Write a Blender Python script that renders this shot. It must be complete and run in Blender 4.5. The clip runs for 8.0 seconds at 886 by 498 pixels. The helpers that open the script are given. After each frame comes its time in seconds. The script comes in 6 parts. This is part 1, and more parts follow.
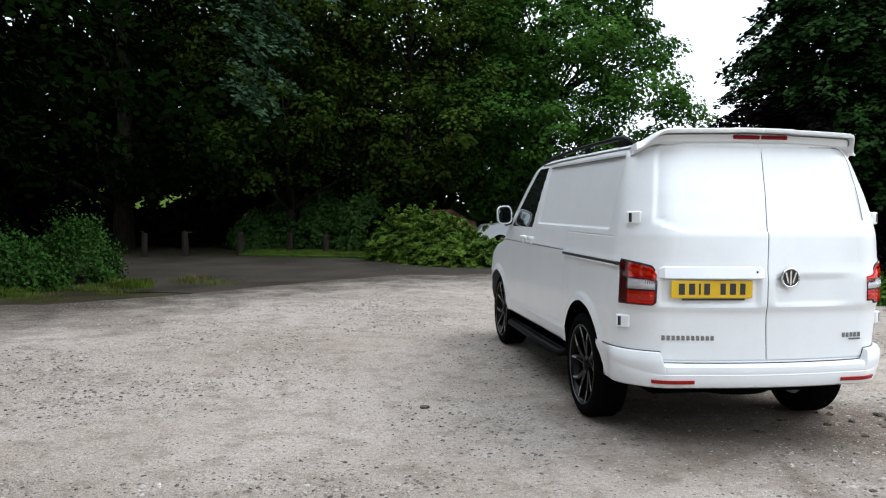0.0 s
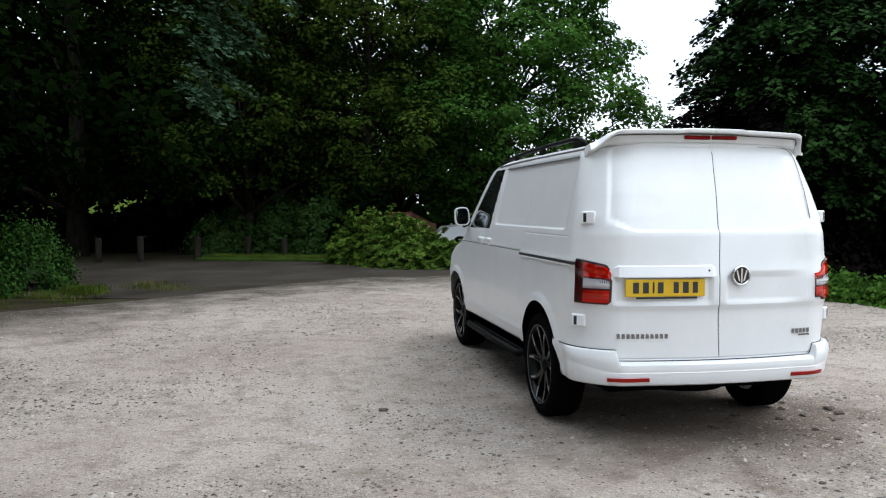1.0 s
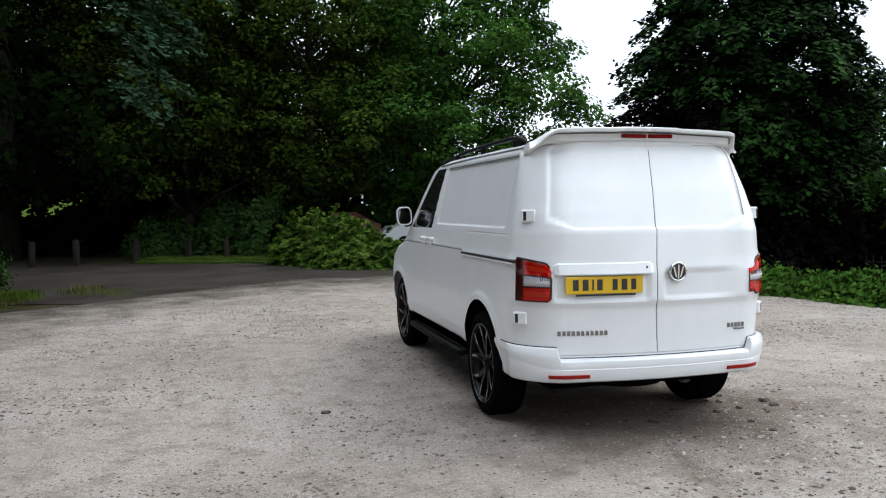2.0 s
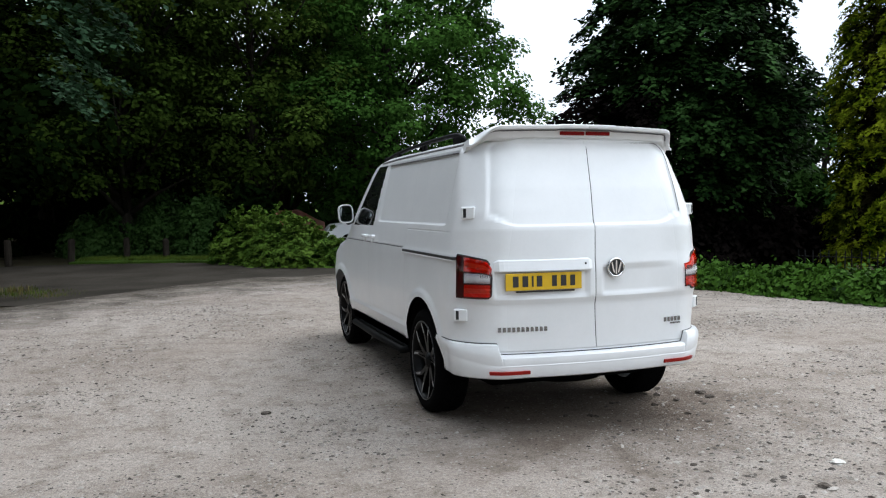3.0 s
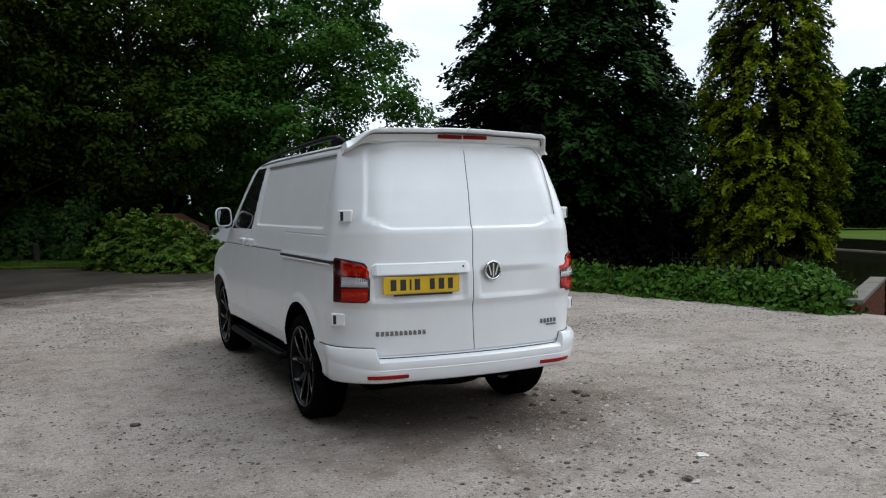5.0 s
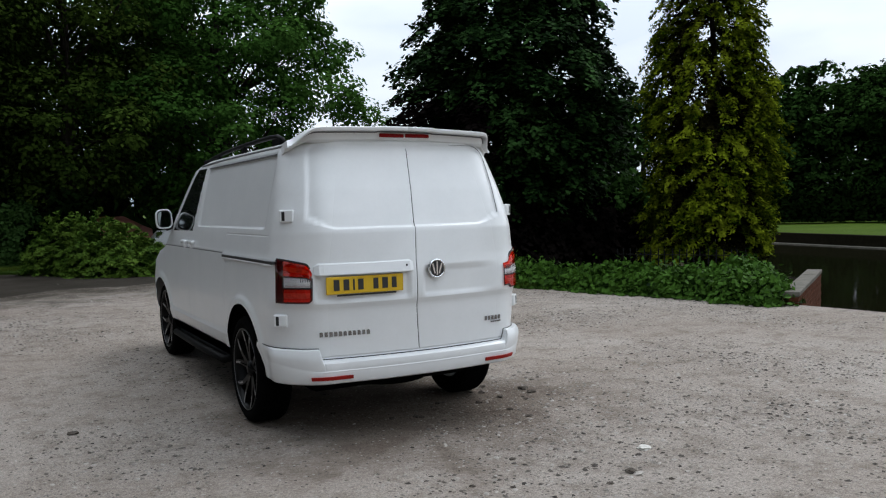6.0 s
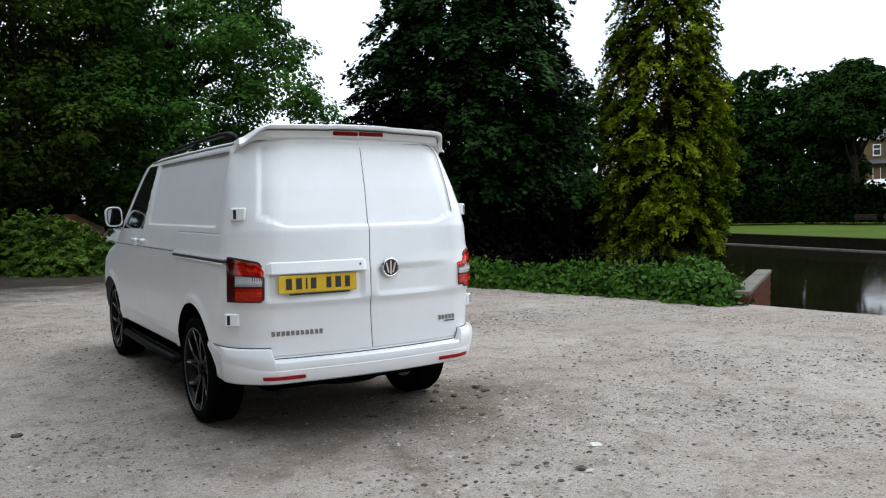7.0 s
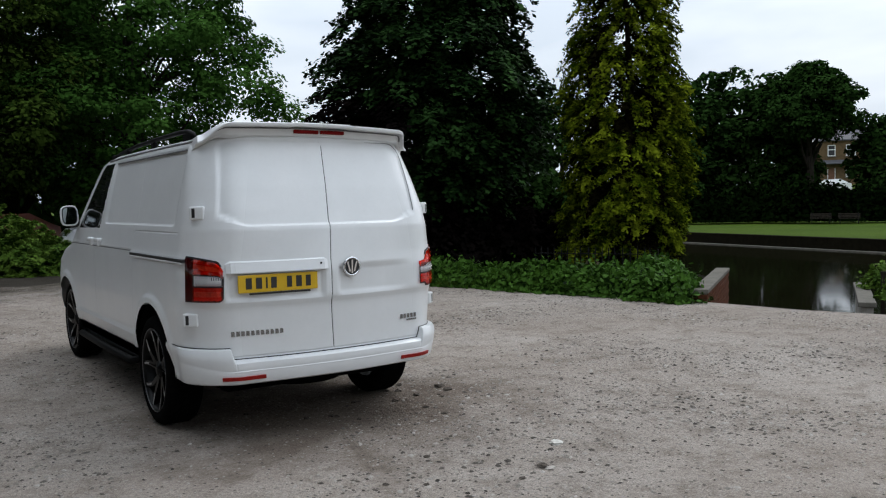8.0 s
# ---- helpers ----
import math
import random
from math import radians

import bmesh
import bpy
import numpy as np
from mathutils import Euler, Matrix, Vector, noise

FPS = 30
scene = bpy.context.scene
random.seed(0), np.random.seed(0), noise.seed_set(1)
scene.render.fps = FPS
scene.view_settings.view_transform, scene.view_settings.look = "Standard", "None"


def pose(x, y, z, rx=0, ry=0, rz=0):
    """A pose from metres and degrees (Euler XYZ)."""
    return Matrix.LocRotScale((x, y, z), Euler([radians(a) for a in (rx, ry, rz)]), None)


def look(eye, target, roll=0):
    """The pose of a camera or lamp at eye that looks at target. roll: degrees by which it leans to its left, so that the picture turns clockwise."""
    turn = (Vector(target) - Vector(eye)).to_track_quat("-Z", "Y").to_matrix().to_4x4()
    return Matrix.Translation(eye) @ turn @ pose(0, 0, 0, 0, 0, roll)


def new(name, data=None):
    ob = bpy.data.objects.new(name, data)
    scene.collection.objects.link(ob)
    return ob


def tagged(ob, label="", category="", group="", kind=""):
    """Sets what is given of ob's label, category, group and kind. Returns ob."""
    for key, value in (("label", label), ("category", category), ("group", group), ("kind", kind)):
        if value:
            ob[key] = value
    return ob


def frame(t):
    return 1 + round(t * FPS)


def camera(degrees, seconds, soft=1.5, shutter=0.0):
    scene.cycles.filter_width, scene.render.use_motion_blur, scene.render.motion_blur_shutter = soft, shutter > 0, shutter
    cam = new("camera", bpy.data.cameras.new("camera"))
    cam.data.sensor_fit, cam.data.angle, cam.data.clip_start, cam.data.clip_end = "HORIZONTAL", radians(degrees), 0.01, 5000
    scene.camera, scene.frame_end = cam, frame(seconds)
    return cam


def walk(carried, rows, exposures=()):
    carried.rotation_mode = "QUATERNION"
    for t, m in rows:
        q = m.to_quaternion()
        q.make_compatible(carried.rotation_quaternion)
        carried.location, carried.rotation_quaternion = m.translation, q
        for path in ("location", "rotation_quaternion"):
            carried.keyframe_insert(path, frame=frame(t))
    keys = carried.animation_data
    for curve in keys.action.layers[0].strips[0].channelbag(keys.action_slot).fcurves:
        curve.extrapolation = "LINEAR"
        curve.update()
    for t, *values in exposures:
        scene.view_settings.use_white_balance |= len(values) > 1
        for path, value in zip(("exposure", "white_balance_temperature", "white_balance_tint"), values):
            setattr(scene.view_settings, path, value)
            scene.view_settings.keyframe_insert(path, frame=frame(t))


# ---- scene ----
cam = camera(55.83, 8.0, soft=1.15)
PATH = [
    (0, (-2.927, -4.900, 1.543), (-2.600, -2.929, 1.441), 0.29),
    (0.5, (-2.914, -4.901, 1.540), (-2.543, -2.938, 1.441), -0.00),
    (1, (-2.898, -4.903, 1.541), (-2.479, -2.950, 1.444), -0.21),
    (1.5, (-2.875, -4.890, 1.541), (-2.395, -2.951, 1.445), -0.54),
    (3, (-2.821, -4.882, 1.539), (-2.153, -3.000, 1.432), -0.97),
    (3.5, (-2.787, -4.863, 1.539), (-2.061, -3.003, 1.433), -1.23),
    (4, (-2.765, -4.866, 1.534), (-1.978, -3.030, 1.431), -1.22),
    (4.5, (-2.745, -4.874, 1.534), (-1.898, -3.065, 1.432), -0.79),
    (6, (-2.682, -4.893, 1.524), (-1.671, -3.171, 1.419), -1.48),
    (6.5, (-2.662, -4.898, 1.522), (-1.609, -3.202, 1.414), -1.43),
    (7, (-2.654, -4.909, 1.519), (-1.559, -3.239, 1.411), -1.15),
    (7.5, (-2.647, -4.907, 1.517), (-1.514, -3.262, 1.407), -0.99),
    (8, (-2.640, -4.912, 1.514), (-1.474, -3.292, 1.403), -1.12),
]
EXPOSURES = [(0, 0.56), (1.5, 0.34), (3, 0.26), (3.5, 0.06), (4, -0.05), (4.5, -0.09), (6, -0.30), (6.2, -0.28), (6.5, -0.03), (6.75, 0.14), (7, 0.15), (7.25, 0.0), (7.5, -0.22), (7.8, -0.38), (8, -0.40)]
walk(cam, [(t, look(e, g, r)) for t, e, g, r in PATH], EXPOSURES)


# ---- world, sun ----
SUN_EL, SUN_AZ = 52.0, 72.0          # degrees; azimuth from north (+y) clockwise


def make_world():
    w = bpy.data.worlds.new("overcast_sky")
    scene.world = w
    w.use_nodes = True
    nt = w.node_tree
    nt.nodes.clear()
    out = nt.nodes.new("ShaderNodeOutputWorld")
    bg = nt.nodes.new("ShaderNodeBackground")
    sky = nt.nodes.new("ShaderNodeTexSky")
    sky.sky_type, sky.sun_disc = "NISHITA", False
    sky.sun_elevation, sky.sun_rotation = radians(SUN_EL), radians(SUN_AZ)
    sky.air_density, sky.dust_density, sky.ozone_density = 1.0, 4.0, 1.0
    sat = nt.nodes.new("ShaderNodeHueSaturation")
    sat.inputs["Saturation"].default_value = 0.25
    # thin cloud deck: slow noise over the dome, drawn out along the horizon
    tc = nt.nodes.new("ShaderNodeTexCoord")
    mp = nt.nodes.new("ShaderNodeMapping")
    mp.inputs["Scale"].default_value = (1.0, 1.0, 3.5)
    nz = nt.nodes.new("ShaderNodeTexNoise")
    nz.inputs["Scale"].default_value, nz.inputs["Detail"].default_value = 2.2, 5.0
    rp = nt.nodes.new("ShaderNodeValToRGB")
    rp.color_ramp.elements[0].position, rp.color_ramp.elements[0].color = 0.36, (6.0, 7.0, 8.2, 1)
    rp.color_ramp.elements[1].position, rp.color_ramp.elements[1].color = 0.60, (9.1, 9.9, 10.8, 1)
    mix = nt.nodes.new("ShaderNodeMix")
    mix.data_type = "RGBA"
    mix.inputs["Factor"].default_value = 0.8
    lk = nt.links.new
    lk(sky.outputs["Color"], sat.inputs["Color"])
    lk(tc.outputs["Generated"], mp.inputs["Vector"])
    lk(mp.outputs["Vector"], nz.inputs["Vector"])
    lk(nz.outputs["Fac"], rp.inputs["Fac"])
    lk(sat.outputs["Color"], mix.inputs["A"])
    lk(rp.outputs["Color"], mix.inputs["B"])
    # an overcast dome: the zenith is about three times as bright as the horizon
    sep = nt.nodes.new("ShaderNodeSeparateXYZ")
    lift = nt.nodes.new("ShaderNodeMapRange")
    lift.inputs["From Min"].default_value, lift.inputs["From Max"].default_value = 0.0, 1.0
    lift.inputs["To Min"].default_value, lift.inputs["To Max"].default_value = 1.30, 2.9
    dome = nt.nodes.new("ShaderNodeMix")
    dome.data_type, dome.blend_type = "RGBA", "MULTIPLY"
    dome.inputs["Factor"].default_value = 1.0
    lk(tc.outputs["Generated"], sep.inputs[0])
    lk(sep.outputs["Z"], lift.inputs["Value"])
    lk(mix.outputs["Result"], dome.inputs["A"])
    lk(lift.outputs["Result"], dome.inputs["B"])
    lk(dome.outputs["Result"], bg.inputs["Color"])
    bg.inputs["Strength"].default_value = 0.1
    lk(bg.outputs["Background"], out.inputs["Surface"])


make_world()
sun = new("sun", bpy.data.lights.new("sun", "SUN"))
sun.data.energy, sun.data.angle, sun.data.color = 0.85, radians(38), (1.0, 0.99, 0.98)
sun.rotation_euler = (radians(90 - SUN_EL), 0, radians(180 - SUN_AZ))

# ---- materials ----
class Mat:
    """A node material under construction, with short helpers."""

    def __init__(self, name, colour=(0.5, 0.5, 0.5), rough=0.5, metal=0.0, spec=0.5):
        self.m = bpy.data.materials.new(name)
        self.m.use_nodes = True
        self.nt = self.m.node_tree
        self.b = self.nt.nodes["Principled BSDF"]
        self.out = self.nt.nodes["Material Output"]
        self.b.inputs["Base Color"].default_value = (*colour, 1)
        self.b.inputs["Roughness"].default_value = rough
        self.b.inputs["Metallic"].default_value = metal
        self.b.inputs["Specular IOR Level"].default_value = spec
        self._co = None

    def node(self, kind):
        return self.nt.nodes.new("ShaderNode" + kind)

    def link(self, a, b):
        self.nt.links.new(a, b)

    def coord(self):
        if self._co is None:
            self._co = self.node("NewGeometry").outputs["Position"]
        return self._co

    def noise(self, scale, detail=4.0, rough=0.55, stretch=None):
        n = self.node("TexNoise")
        n.inputs["Scale"].default_value, n.inputs["Detail"].default_value = scale, detail
        n.inputs["Roughness"].default_value = rough
        src = self.coord()
        if stretch:
            mp = self.node("Mapping")
            mp.inputs["Scale"].default_value = stretch
            self.link(src, mp.inputs["Vector"])
            src = mp.outputs["Vector"]
        self.link(src, n.inputs["Vector"])
        return n.outputs["Fac"]

    def voronoi(self, scale, feature="F1", out="Distance"):
        n = self.node("TexVoronoi")
        n.feature = feature
        n.inputs["Scale"].default_value = scale
        self.link(self.coord(), n.inputs["Vector"])
        return n.outputs[out]

    def scaled(self, value, k):
        n = self.node("Math")
        n.operation = "MULTIPLY"
        n.inputs[1].default_value = k
        self.link(value, n.inputs[0])
        return n.outputs[0]

    def ramp(self, fac, stops):
        r = self.node("ValToRGB")
        els = r.color_ramp.elements
        while len(els) < len(stops):
            els.new(0.5)
        for e, (p, c) in zip(els, stops):
            e.position = p
            e.color = (c, c, c, 1) if isinstance(c, (int, float)) else (*c, 1)
        self.link(fac, r.inputs["Fac"])
        return r.outputs["Color"]

    def mix(self, fac, a, b, how="MIX"):
        n = self.node("Mix")
        n.data_type, n.blend_type = "RGBA", how
        for key, v in (("Factor", fac), ("A", a), ("B", b)):
            if isinstance(v, tuple):
                n.inputs[key].default_value = (*v, 1)
            elif isinstance(v, (int, float)):
                n.inputs[key].default_value = v
            else:
                self.link(v, n.inputs[key])
        return n.outputs["Result"]

    def bump(self, height, strength=0.3, dist=0.02):
        n = self.node("Bump")
        n.inputs["Strength"].default_value, n.inputs["Distance"].default_value = strength, dist
        self.link(height, n.inputs["Height"])
        prev = self.b.inputs["Normal"]
        if prev.is_linked:
            self.link(prev.links[0].from_socket, n.inputs["Normal"])
        self.link(n.outputs["Normal"], prev)

    def set(self, key, v):
        if isinstance(v, (int, float)):
            self.b.inputs[key].default_value = v
        else:
            self.link(v, self.b.inputs[key])
        return self


def leaf_material(name, dark, light, tip=None, scale=0.6, rough=0.6, trans=0.12, spec=0.03, patchy=(0.35, 0.7)):
    """Leaves: colour varies leaf by leaf and in patches across the crown; some light passes through."""
    m = Mat(name, dark, rough, spec=spec)
    if spec < 0.02:
        m.b.inputs["IOR"].default_value = 1.06          # matt leaves without a waxy skin
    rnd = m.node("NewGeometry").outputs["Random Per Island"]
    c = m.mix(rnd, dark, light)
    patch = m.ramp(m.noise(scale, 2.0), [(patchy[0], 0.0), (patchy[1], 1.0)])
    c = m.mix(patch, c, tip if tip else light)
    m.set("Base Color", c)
    tr = m.node("BsdfTranslucent")
    m.link(c, tr.inputs["Color"])
    mx = m.node("MixShader")
    mx.inputs[0].default_value = trans
    m.link(m.b.outputs[0], mx.inputs[1])
    m.link(tr.outputs[0], mx.inputs[2])
    m.link(mx.outputs[0], m.out.inputs["Surface"])
    return m.m


def gravel_material():
    m = Mat("gravel", (0.3, 0.28, 0.26), 0.95, spec=0.08)
    patch, mid = m.noise(0.35, 5.0, 0.6), m.noise(3.4, 7.0, 0.72)
    fine, grit = m.noise(30.0, 5.0, 0.75), m.noise(110.0, 3.0, 0.75)
    c = m.ramp(patch, [(0.32, (0.242, 0.202, 0.170)), (0.5, (0.308, 0.266, 0.231)), (0.68, (0.358, 0.316, 0.280))])
    # sandy and damp patches
    c = m.mix(m.ramp(mid, [(0.34, 0.6), (0.52, 0.0)]), c, (0.135, 0.108, 0.084))
    c = m.mix(0.38, c, m.ramp(fine, [(0.30, 0.22), (0.5, 0.5), (0.70, 0.78)]), "OVERLAY")
    c = m.mix(0.52, c, m.ramp(grit, [(0.32, 0.20), (0.5, 0.5), (0.68, 0.82)]), "OVERLAY")
    # damp ground at the van's tail, its colour also darkened for the van's shade
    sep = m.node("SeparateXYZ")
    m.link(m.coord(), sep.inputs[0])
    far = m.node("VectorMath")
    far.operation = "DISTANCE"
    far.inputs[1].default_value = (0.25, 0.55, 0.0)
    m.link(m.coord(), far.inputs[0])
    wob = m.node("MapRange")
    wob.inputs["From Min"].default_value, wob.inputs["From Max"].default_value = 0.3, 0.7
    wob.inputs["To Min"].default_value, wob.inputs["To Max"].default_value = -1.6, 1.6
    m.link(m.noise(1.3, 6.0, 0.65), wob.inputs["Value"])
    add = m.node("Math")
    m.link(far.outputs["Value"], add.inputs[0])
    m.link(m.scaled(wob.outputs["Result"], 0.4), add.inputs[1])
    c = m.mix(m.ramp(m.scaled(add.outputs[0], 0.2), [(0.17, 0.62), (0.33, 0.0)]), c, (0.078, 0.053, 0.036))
    # earth and leaf litter on the margins, plus the trees' shade painted in
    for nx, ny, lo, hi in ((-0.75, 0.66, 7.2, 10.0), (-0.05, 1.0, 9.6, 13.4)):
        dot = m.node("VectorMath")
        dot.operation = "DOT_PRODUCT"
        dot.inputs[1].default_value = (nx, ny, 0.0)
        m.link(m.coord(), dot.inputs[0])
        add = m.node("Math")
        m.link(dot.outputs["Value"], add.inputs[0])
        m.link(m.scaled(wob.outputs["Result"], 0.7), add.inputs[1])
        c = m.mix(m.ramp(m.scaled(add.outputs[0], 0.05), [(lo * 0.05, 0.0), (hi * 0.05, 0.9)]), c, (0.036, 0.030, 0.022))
    # bedded chips, dark and pale
    cell = m.node("TexVoronoi")
    cell.inputs["Scale"].default_value = 34.0
    m.link(m.coord(), cell.inputs["Vector"])
    near = m.ramp(cell.outputs["Distance"], [(0.24, 1.0), (0.34, 0.0)])
    pick = m.node("SeparateColor")
    m.link(cell.outputs["Color"], pick.inputs[0])
    dark = m.mix(1.0, near, m.ramp(pick.outputs[0], [(0.86, 0.0), (0.90, 1.0)]), "MULTIPLY")
    pale = m.mix(1.0, near, m.ramp(pick.outputs[1], [(0.82, 0.0), (0.86, 1.0)]), "MULTIPLY")
    c = m.mix(dark, c, (0.055, 0.05, 0.046))
    c = m.mix(pale, c, (0.36, 0.335, 0.30))
    # crumbs: small chips of many tones
    crumb = m.node("TexVoronoi")
    crumb.inputs["Scale"].default_value = 62.0
    m.link(m.coord(), crumb.inputs["Vector"])
    tone = m.node("SeparateColor")
    m.link(crumb.outputs["Color"], tone.inputs[0])
    lies = m.mix(1.0, m.ramp(crumb.outputs["Distance"], [(0.26, 1.0), (0.40, 0.0)]), m.ramp(tone.outputs[2], [(0.50, 0.0), (0.56, 0.8)]), "MULTIPLY")
    lies = m.mix(1.0, lies, m.ramp(m.noise(1.7, 4.0, 0.6), [(0.36, 0.25), (0.60, 1.0)]), "MULTIPLY")
    c = m.mix(lies, c, m.ramp(tone.outputs[0], [(0.0, (0.085, 0.074, 0.064)), (0.45, (0.19, 0.166, 0.146)), (1.0, (0.43, 0.39, 0.35))]))
    m.set("Base Color", c)
    m.bump(lies, 0.9, 0.014)
    m.bump(mid, 0.6, 0.05)
    m.bump(m.noise(11.0, 5.0, 0.7), 0.7, 0.035)
    m.bump(fine, 0.9, 0.018)
    m.bump(grit, 0.5, 0.005)
    return m.m


def soil_material():
    m = Mat("soil", (0.06, 0.05, 0.04), 0.95, spec=0.02)
    a, b = m.noise(0.8, 5.0), m.noise(30.0, 4.0, 0.7)
    c = m.ramp(a, [(0.3, (0.020, 0.017, 0.010)), (0.55, (0.034, 0.029, 0.018)), (0.75, (0.036, 0.042, 0.016))])
    c = m.mix(0.6, c, m.ramp(b, [(0.3, 0.3), (0.7, 0.7)]), "OVERLAY")
    m.set("Base Color", c)
    m.bump(b, 0.5, 0.015)
    return m.m


def grass_material(name="grass", a=(0.020, 0.044, 0.006), b=(0.042, 0.075, 0.012)):
    m = Mat(name, a, 0.9, spec=0.04)
    big, fine = m.noise(0.25, 4.0), m.noise(22.0, 3.0, 0.7)
    c = m.mix(m.ramp(big, [(0.3, 0.0), (0.7, 1.0)]), a, b)
    c = m.mix(0.6, c, m.ramp(fine, [(0.3, 0.32), (0.7, 0.68)]), "OVERLAY")
    m.set("Base Color", c)
    m.bump(fine, 0.7, 0.03)
    return m.m


def tarmac_material():
    m = Mat("old_tarmac", (0.06, 0.058, 0.055), 0.9, spec=0.04)
    a, b = m.noise(0.7, 5.0), m.noise(120.0, 3.0, 0.7)
    c = m.ramp(a, [(0.3, (0.018, 0.0155, 0.012)), (0.65, (0.038, 0.033, 0.027))])
    c = m.mix(0.6, c, m.ramp(b, [(0.3, 0.3), (0.7, 0.72)]), "OVERLAY")
    m.set("Base Color", c)
    m.bump(b, 0.5, 0.006)
    return m.m


def paint_material():
    m = Mat("white_paint", (0.78, 0.79, 0.8), 0.28, spec=0.5)
    m.b.inputs["Coat Weight"].default_value = 0.35
    m.b.inputs["Coat Roughness"].default_value = 0.06
    grime = m.noise(3.0, 5.0, 0.6)
    c = m.ramp(grime, [(0.3, (0.76, 0.77, 0.775)), (0.7, (0.81, 0.815, 0.82))])
    # road film: thicker near the sills
    z = m.node("SeparateXYZ")
    m.link(m.coord(), z.inputs[0])
    low = m.ramp(z.outputs["Z"], [(0.30, 1.0), (0.72, 0.0)])
    spots = m.ramp(m.noise(40.0, 4.0, 0.7), [(0.45, 0.0), (0.75, 1.0)])
    c = m.mix(m.mix(1.0, low, m.ramp(grime, [(0.35, 0.01), (0.75, 0.10)]), "MULTIPLY"), c, (0.52, 0.5, 0.47))
    c = m.mix(m.mix(1.0, spots, (0.05, 0.05, 0.05), "MULTIPLY"), c, (0.5, 0.48, 0.45))
    m.set("Base Color", c)
    return m.m


def plain(name, colour, rough=0.5, metal=0.0, spec=0.5, scale=20.0, vary=0.15, bump=0.0):
    """A plain surface with slight tonal variation and grain."""
    m = Mat(name, colour, rough, metal, spec)
    n = m.noise(scale, 4.0, 0.6)
    lo = tuple(c * (1 - vary) for c in colour)
    hi = tuple(min(1, c * (1 + vary)) for c in colour)
    m.set("Base Color", m.ramp(n, [(0.3, lo), (0.7, hi)]))
    if bump:
        m.bump(n, bump, 0.01)
    return m.m


def glass_material(name, tint, rough=0.02, trans=1.0):
    m = Mat(name, tint, rough)
    m.b.inputs["Transmission Weight"].default_value = trans
    m.b.inputs["IOR"].default_value = 1.45
    return m.m


def bark_material(name="bark", a=(0.010, 0.0085, 0.007), b=(0.036, 0.031, 0.025)):
    m = Mat(name, a, 0.95, spec=0.02)
    n = m.noise(9.0, 6.0, 0.7, (1, 1, 0.25))
    m.set("Base Color", m.ramp(n, [(0.3, a), (0.7, b)]))
    m.bump(n, 0.9, 0.04)
    return m.m


def water_material():
    m = Mat("pond_water", (0.007, 0.007, 0.003), 0.06, spec=0.5)
    m.b.inputs["IOR"].default_value = 1.33
    m.bump(m.noise(1.6, 3.0, 0.5, (1.0, 1.0, 1.0)), 0.02, 0.05)
    m.bump(m.noise(9.0, 2.0, 0.5), 0.012, 0.01)
    return m.m


GRAVEL, SOIL, GRASS, TARMAC = gravel_material(), soil_material(), grass_material(), tarmac_material()
LAWN = grass_material("mown_lawn", (0.034, 0.060, 0.006), (0.047, 0.078, 0.008))
PAINT = paint_material()
RUBBER = plain("tyre_rubber", (0.003, 0.003, 0.003), 0.9, spec=0.02, bump=0.2)
BLACK = plain("black_plastic", (0.012, 0.012, 0.013), 0.45)
UNDER = plain("underbody", (0.003, 0.003, 0.003), 0.95, spec=0.02)
ALLOY_BLACK = plain("gloss_black_alloy", (0.003, 0.003, 0.003), 0.35, spec=0.15)
STEP_BLACK = plain("black_powder_coat", (0.004, 0.004, 0.004), 0.6, spec=0.08)
ALLOY = plain("machined_alloy", (0.40, 0.41, 0.43), 0.3, 0.9)
CHROME = plain("chrome", (0.82, 0.83, 0.85), 0.12, 1.0, vary=0.03)
LENS_RED = glass_material("red_lens", (0.95, 0.045, 0.014), 0.03, 0.95)
BRAKE = plain("dark_brake_lens", (0.30, 0.014, 0.010), 0.35, spec=0.15)
HIGH_BRAKE = plain("smoked_brake_lens", (0.20, 0.005, 0.005), 0.45, spec=0.08)
AMBER = plain("smoked_rib", (0.42, 0.33, 0.31), 0.35, 0.0)
LAMP_SILVER = plain("lamp_silver", (0.84, 0.82, 0.82), 0.4, 0.0, vary=0.12)
LENS_DARK = glass_material("dark_red_lens", (0.045, 0.003, 0.003), 0.06, 0.1)
LENS_CLEAR = glass_material("clear_lens", (0.9, 0.9, 0.92), 0.03, 0.95)
GLASS_DARK = glass_material("tinted_glass", (0.012, 0.013, 0.013), 0.02, 0.12)
MIRROR = plain("mirror_glass", (0.55, 0.6, 0.62), 0.02, 1.0, vary=0.0)
LIP = plain("dull_rim_lip", (0.10, 0.10, 0.105), 0.35, 0.9)
DARK_CHROME = plain("dark_chrome", (0.28, 0.28, 0.29), 0.25, 1.0, vary=0.05)
DARK_STONE = plain("mossy_dark_stone", (0.009, 0.008, 0.005), 0.95, spec=0.01, scale=5.0, vary=0.4, bump=0.4)
PLATE = plain("reflective_yellow", (0.66, 0.41, 0.014), 0.35, vary=0.04)
INK = plain("black_ink", (0.02, 0.02, 0.02), 0.5)
SENSOR = plain("sensor_paint", (0.6, 0.6, 0.6), 0.5)
GREY_TRIM = plain("grey_trim_and_shade_line", (0.11, 0.11, 0.115), 0.5)
BARK = bark_material()
WOOD = bark_material("weathered_wood", (0.012, 0.010, 0.008), (0.036, 0.030, 0.024))
STONE = plain("weathered_stone", (0.3, 0.28, 0.25), 0.9, spec=0.2, scale=6.0, vary=0.35, bump=0.4)
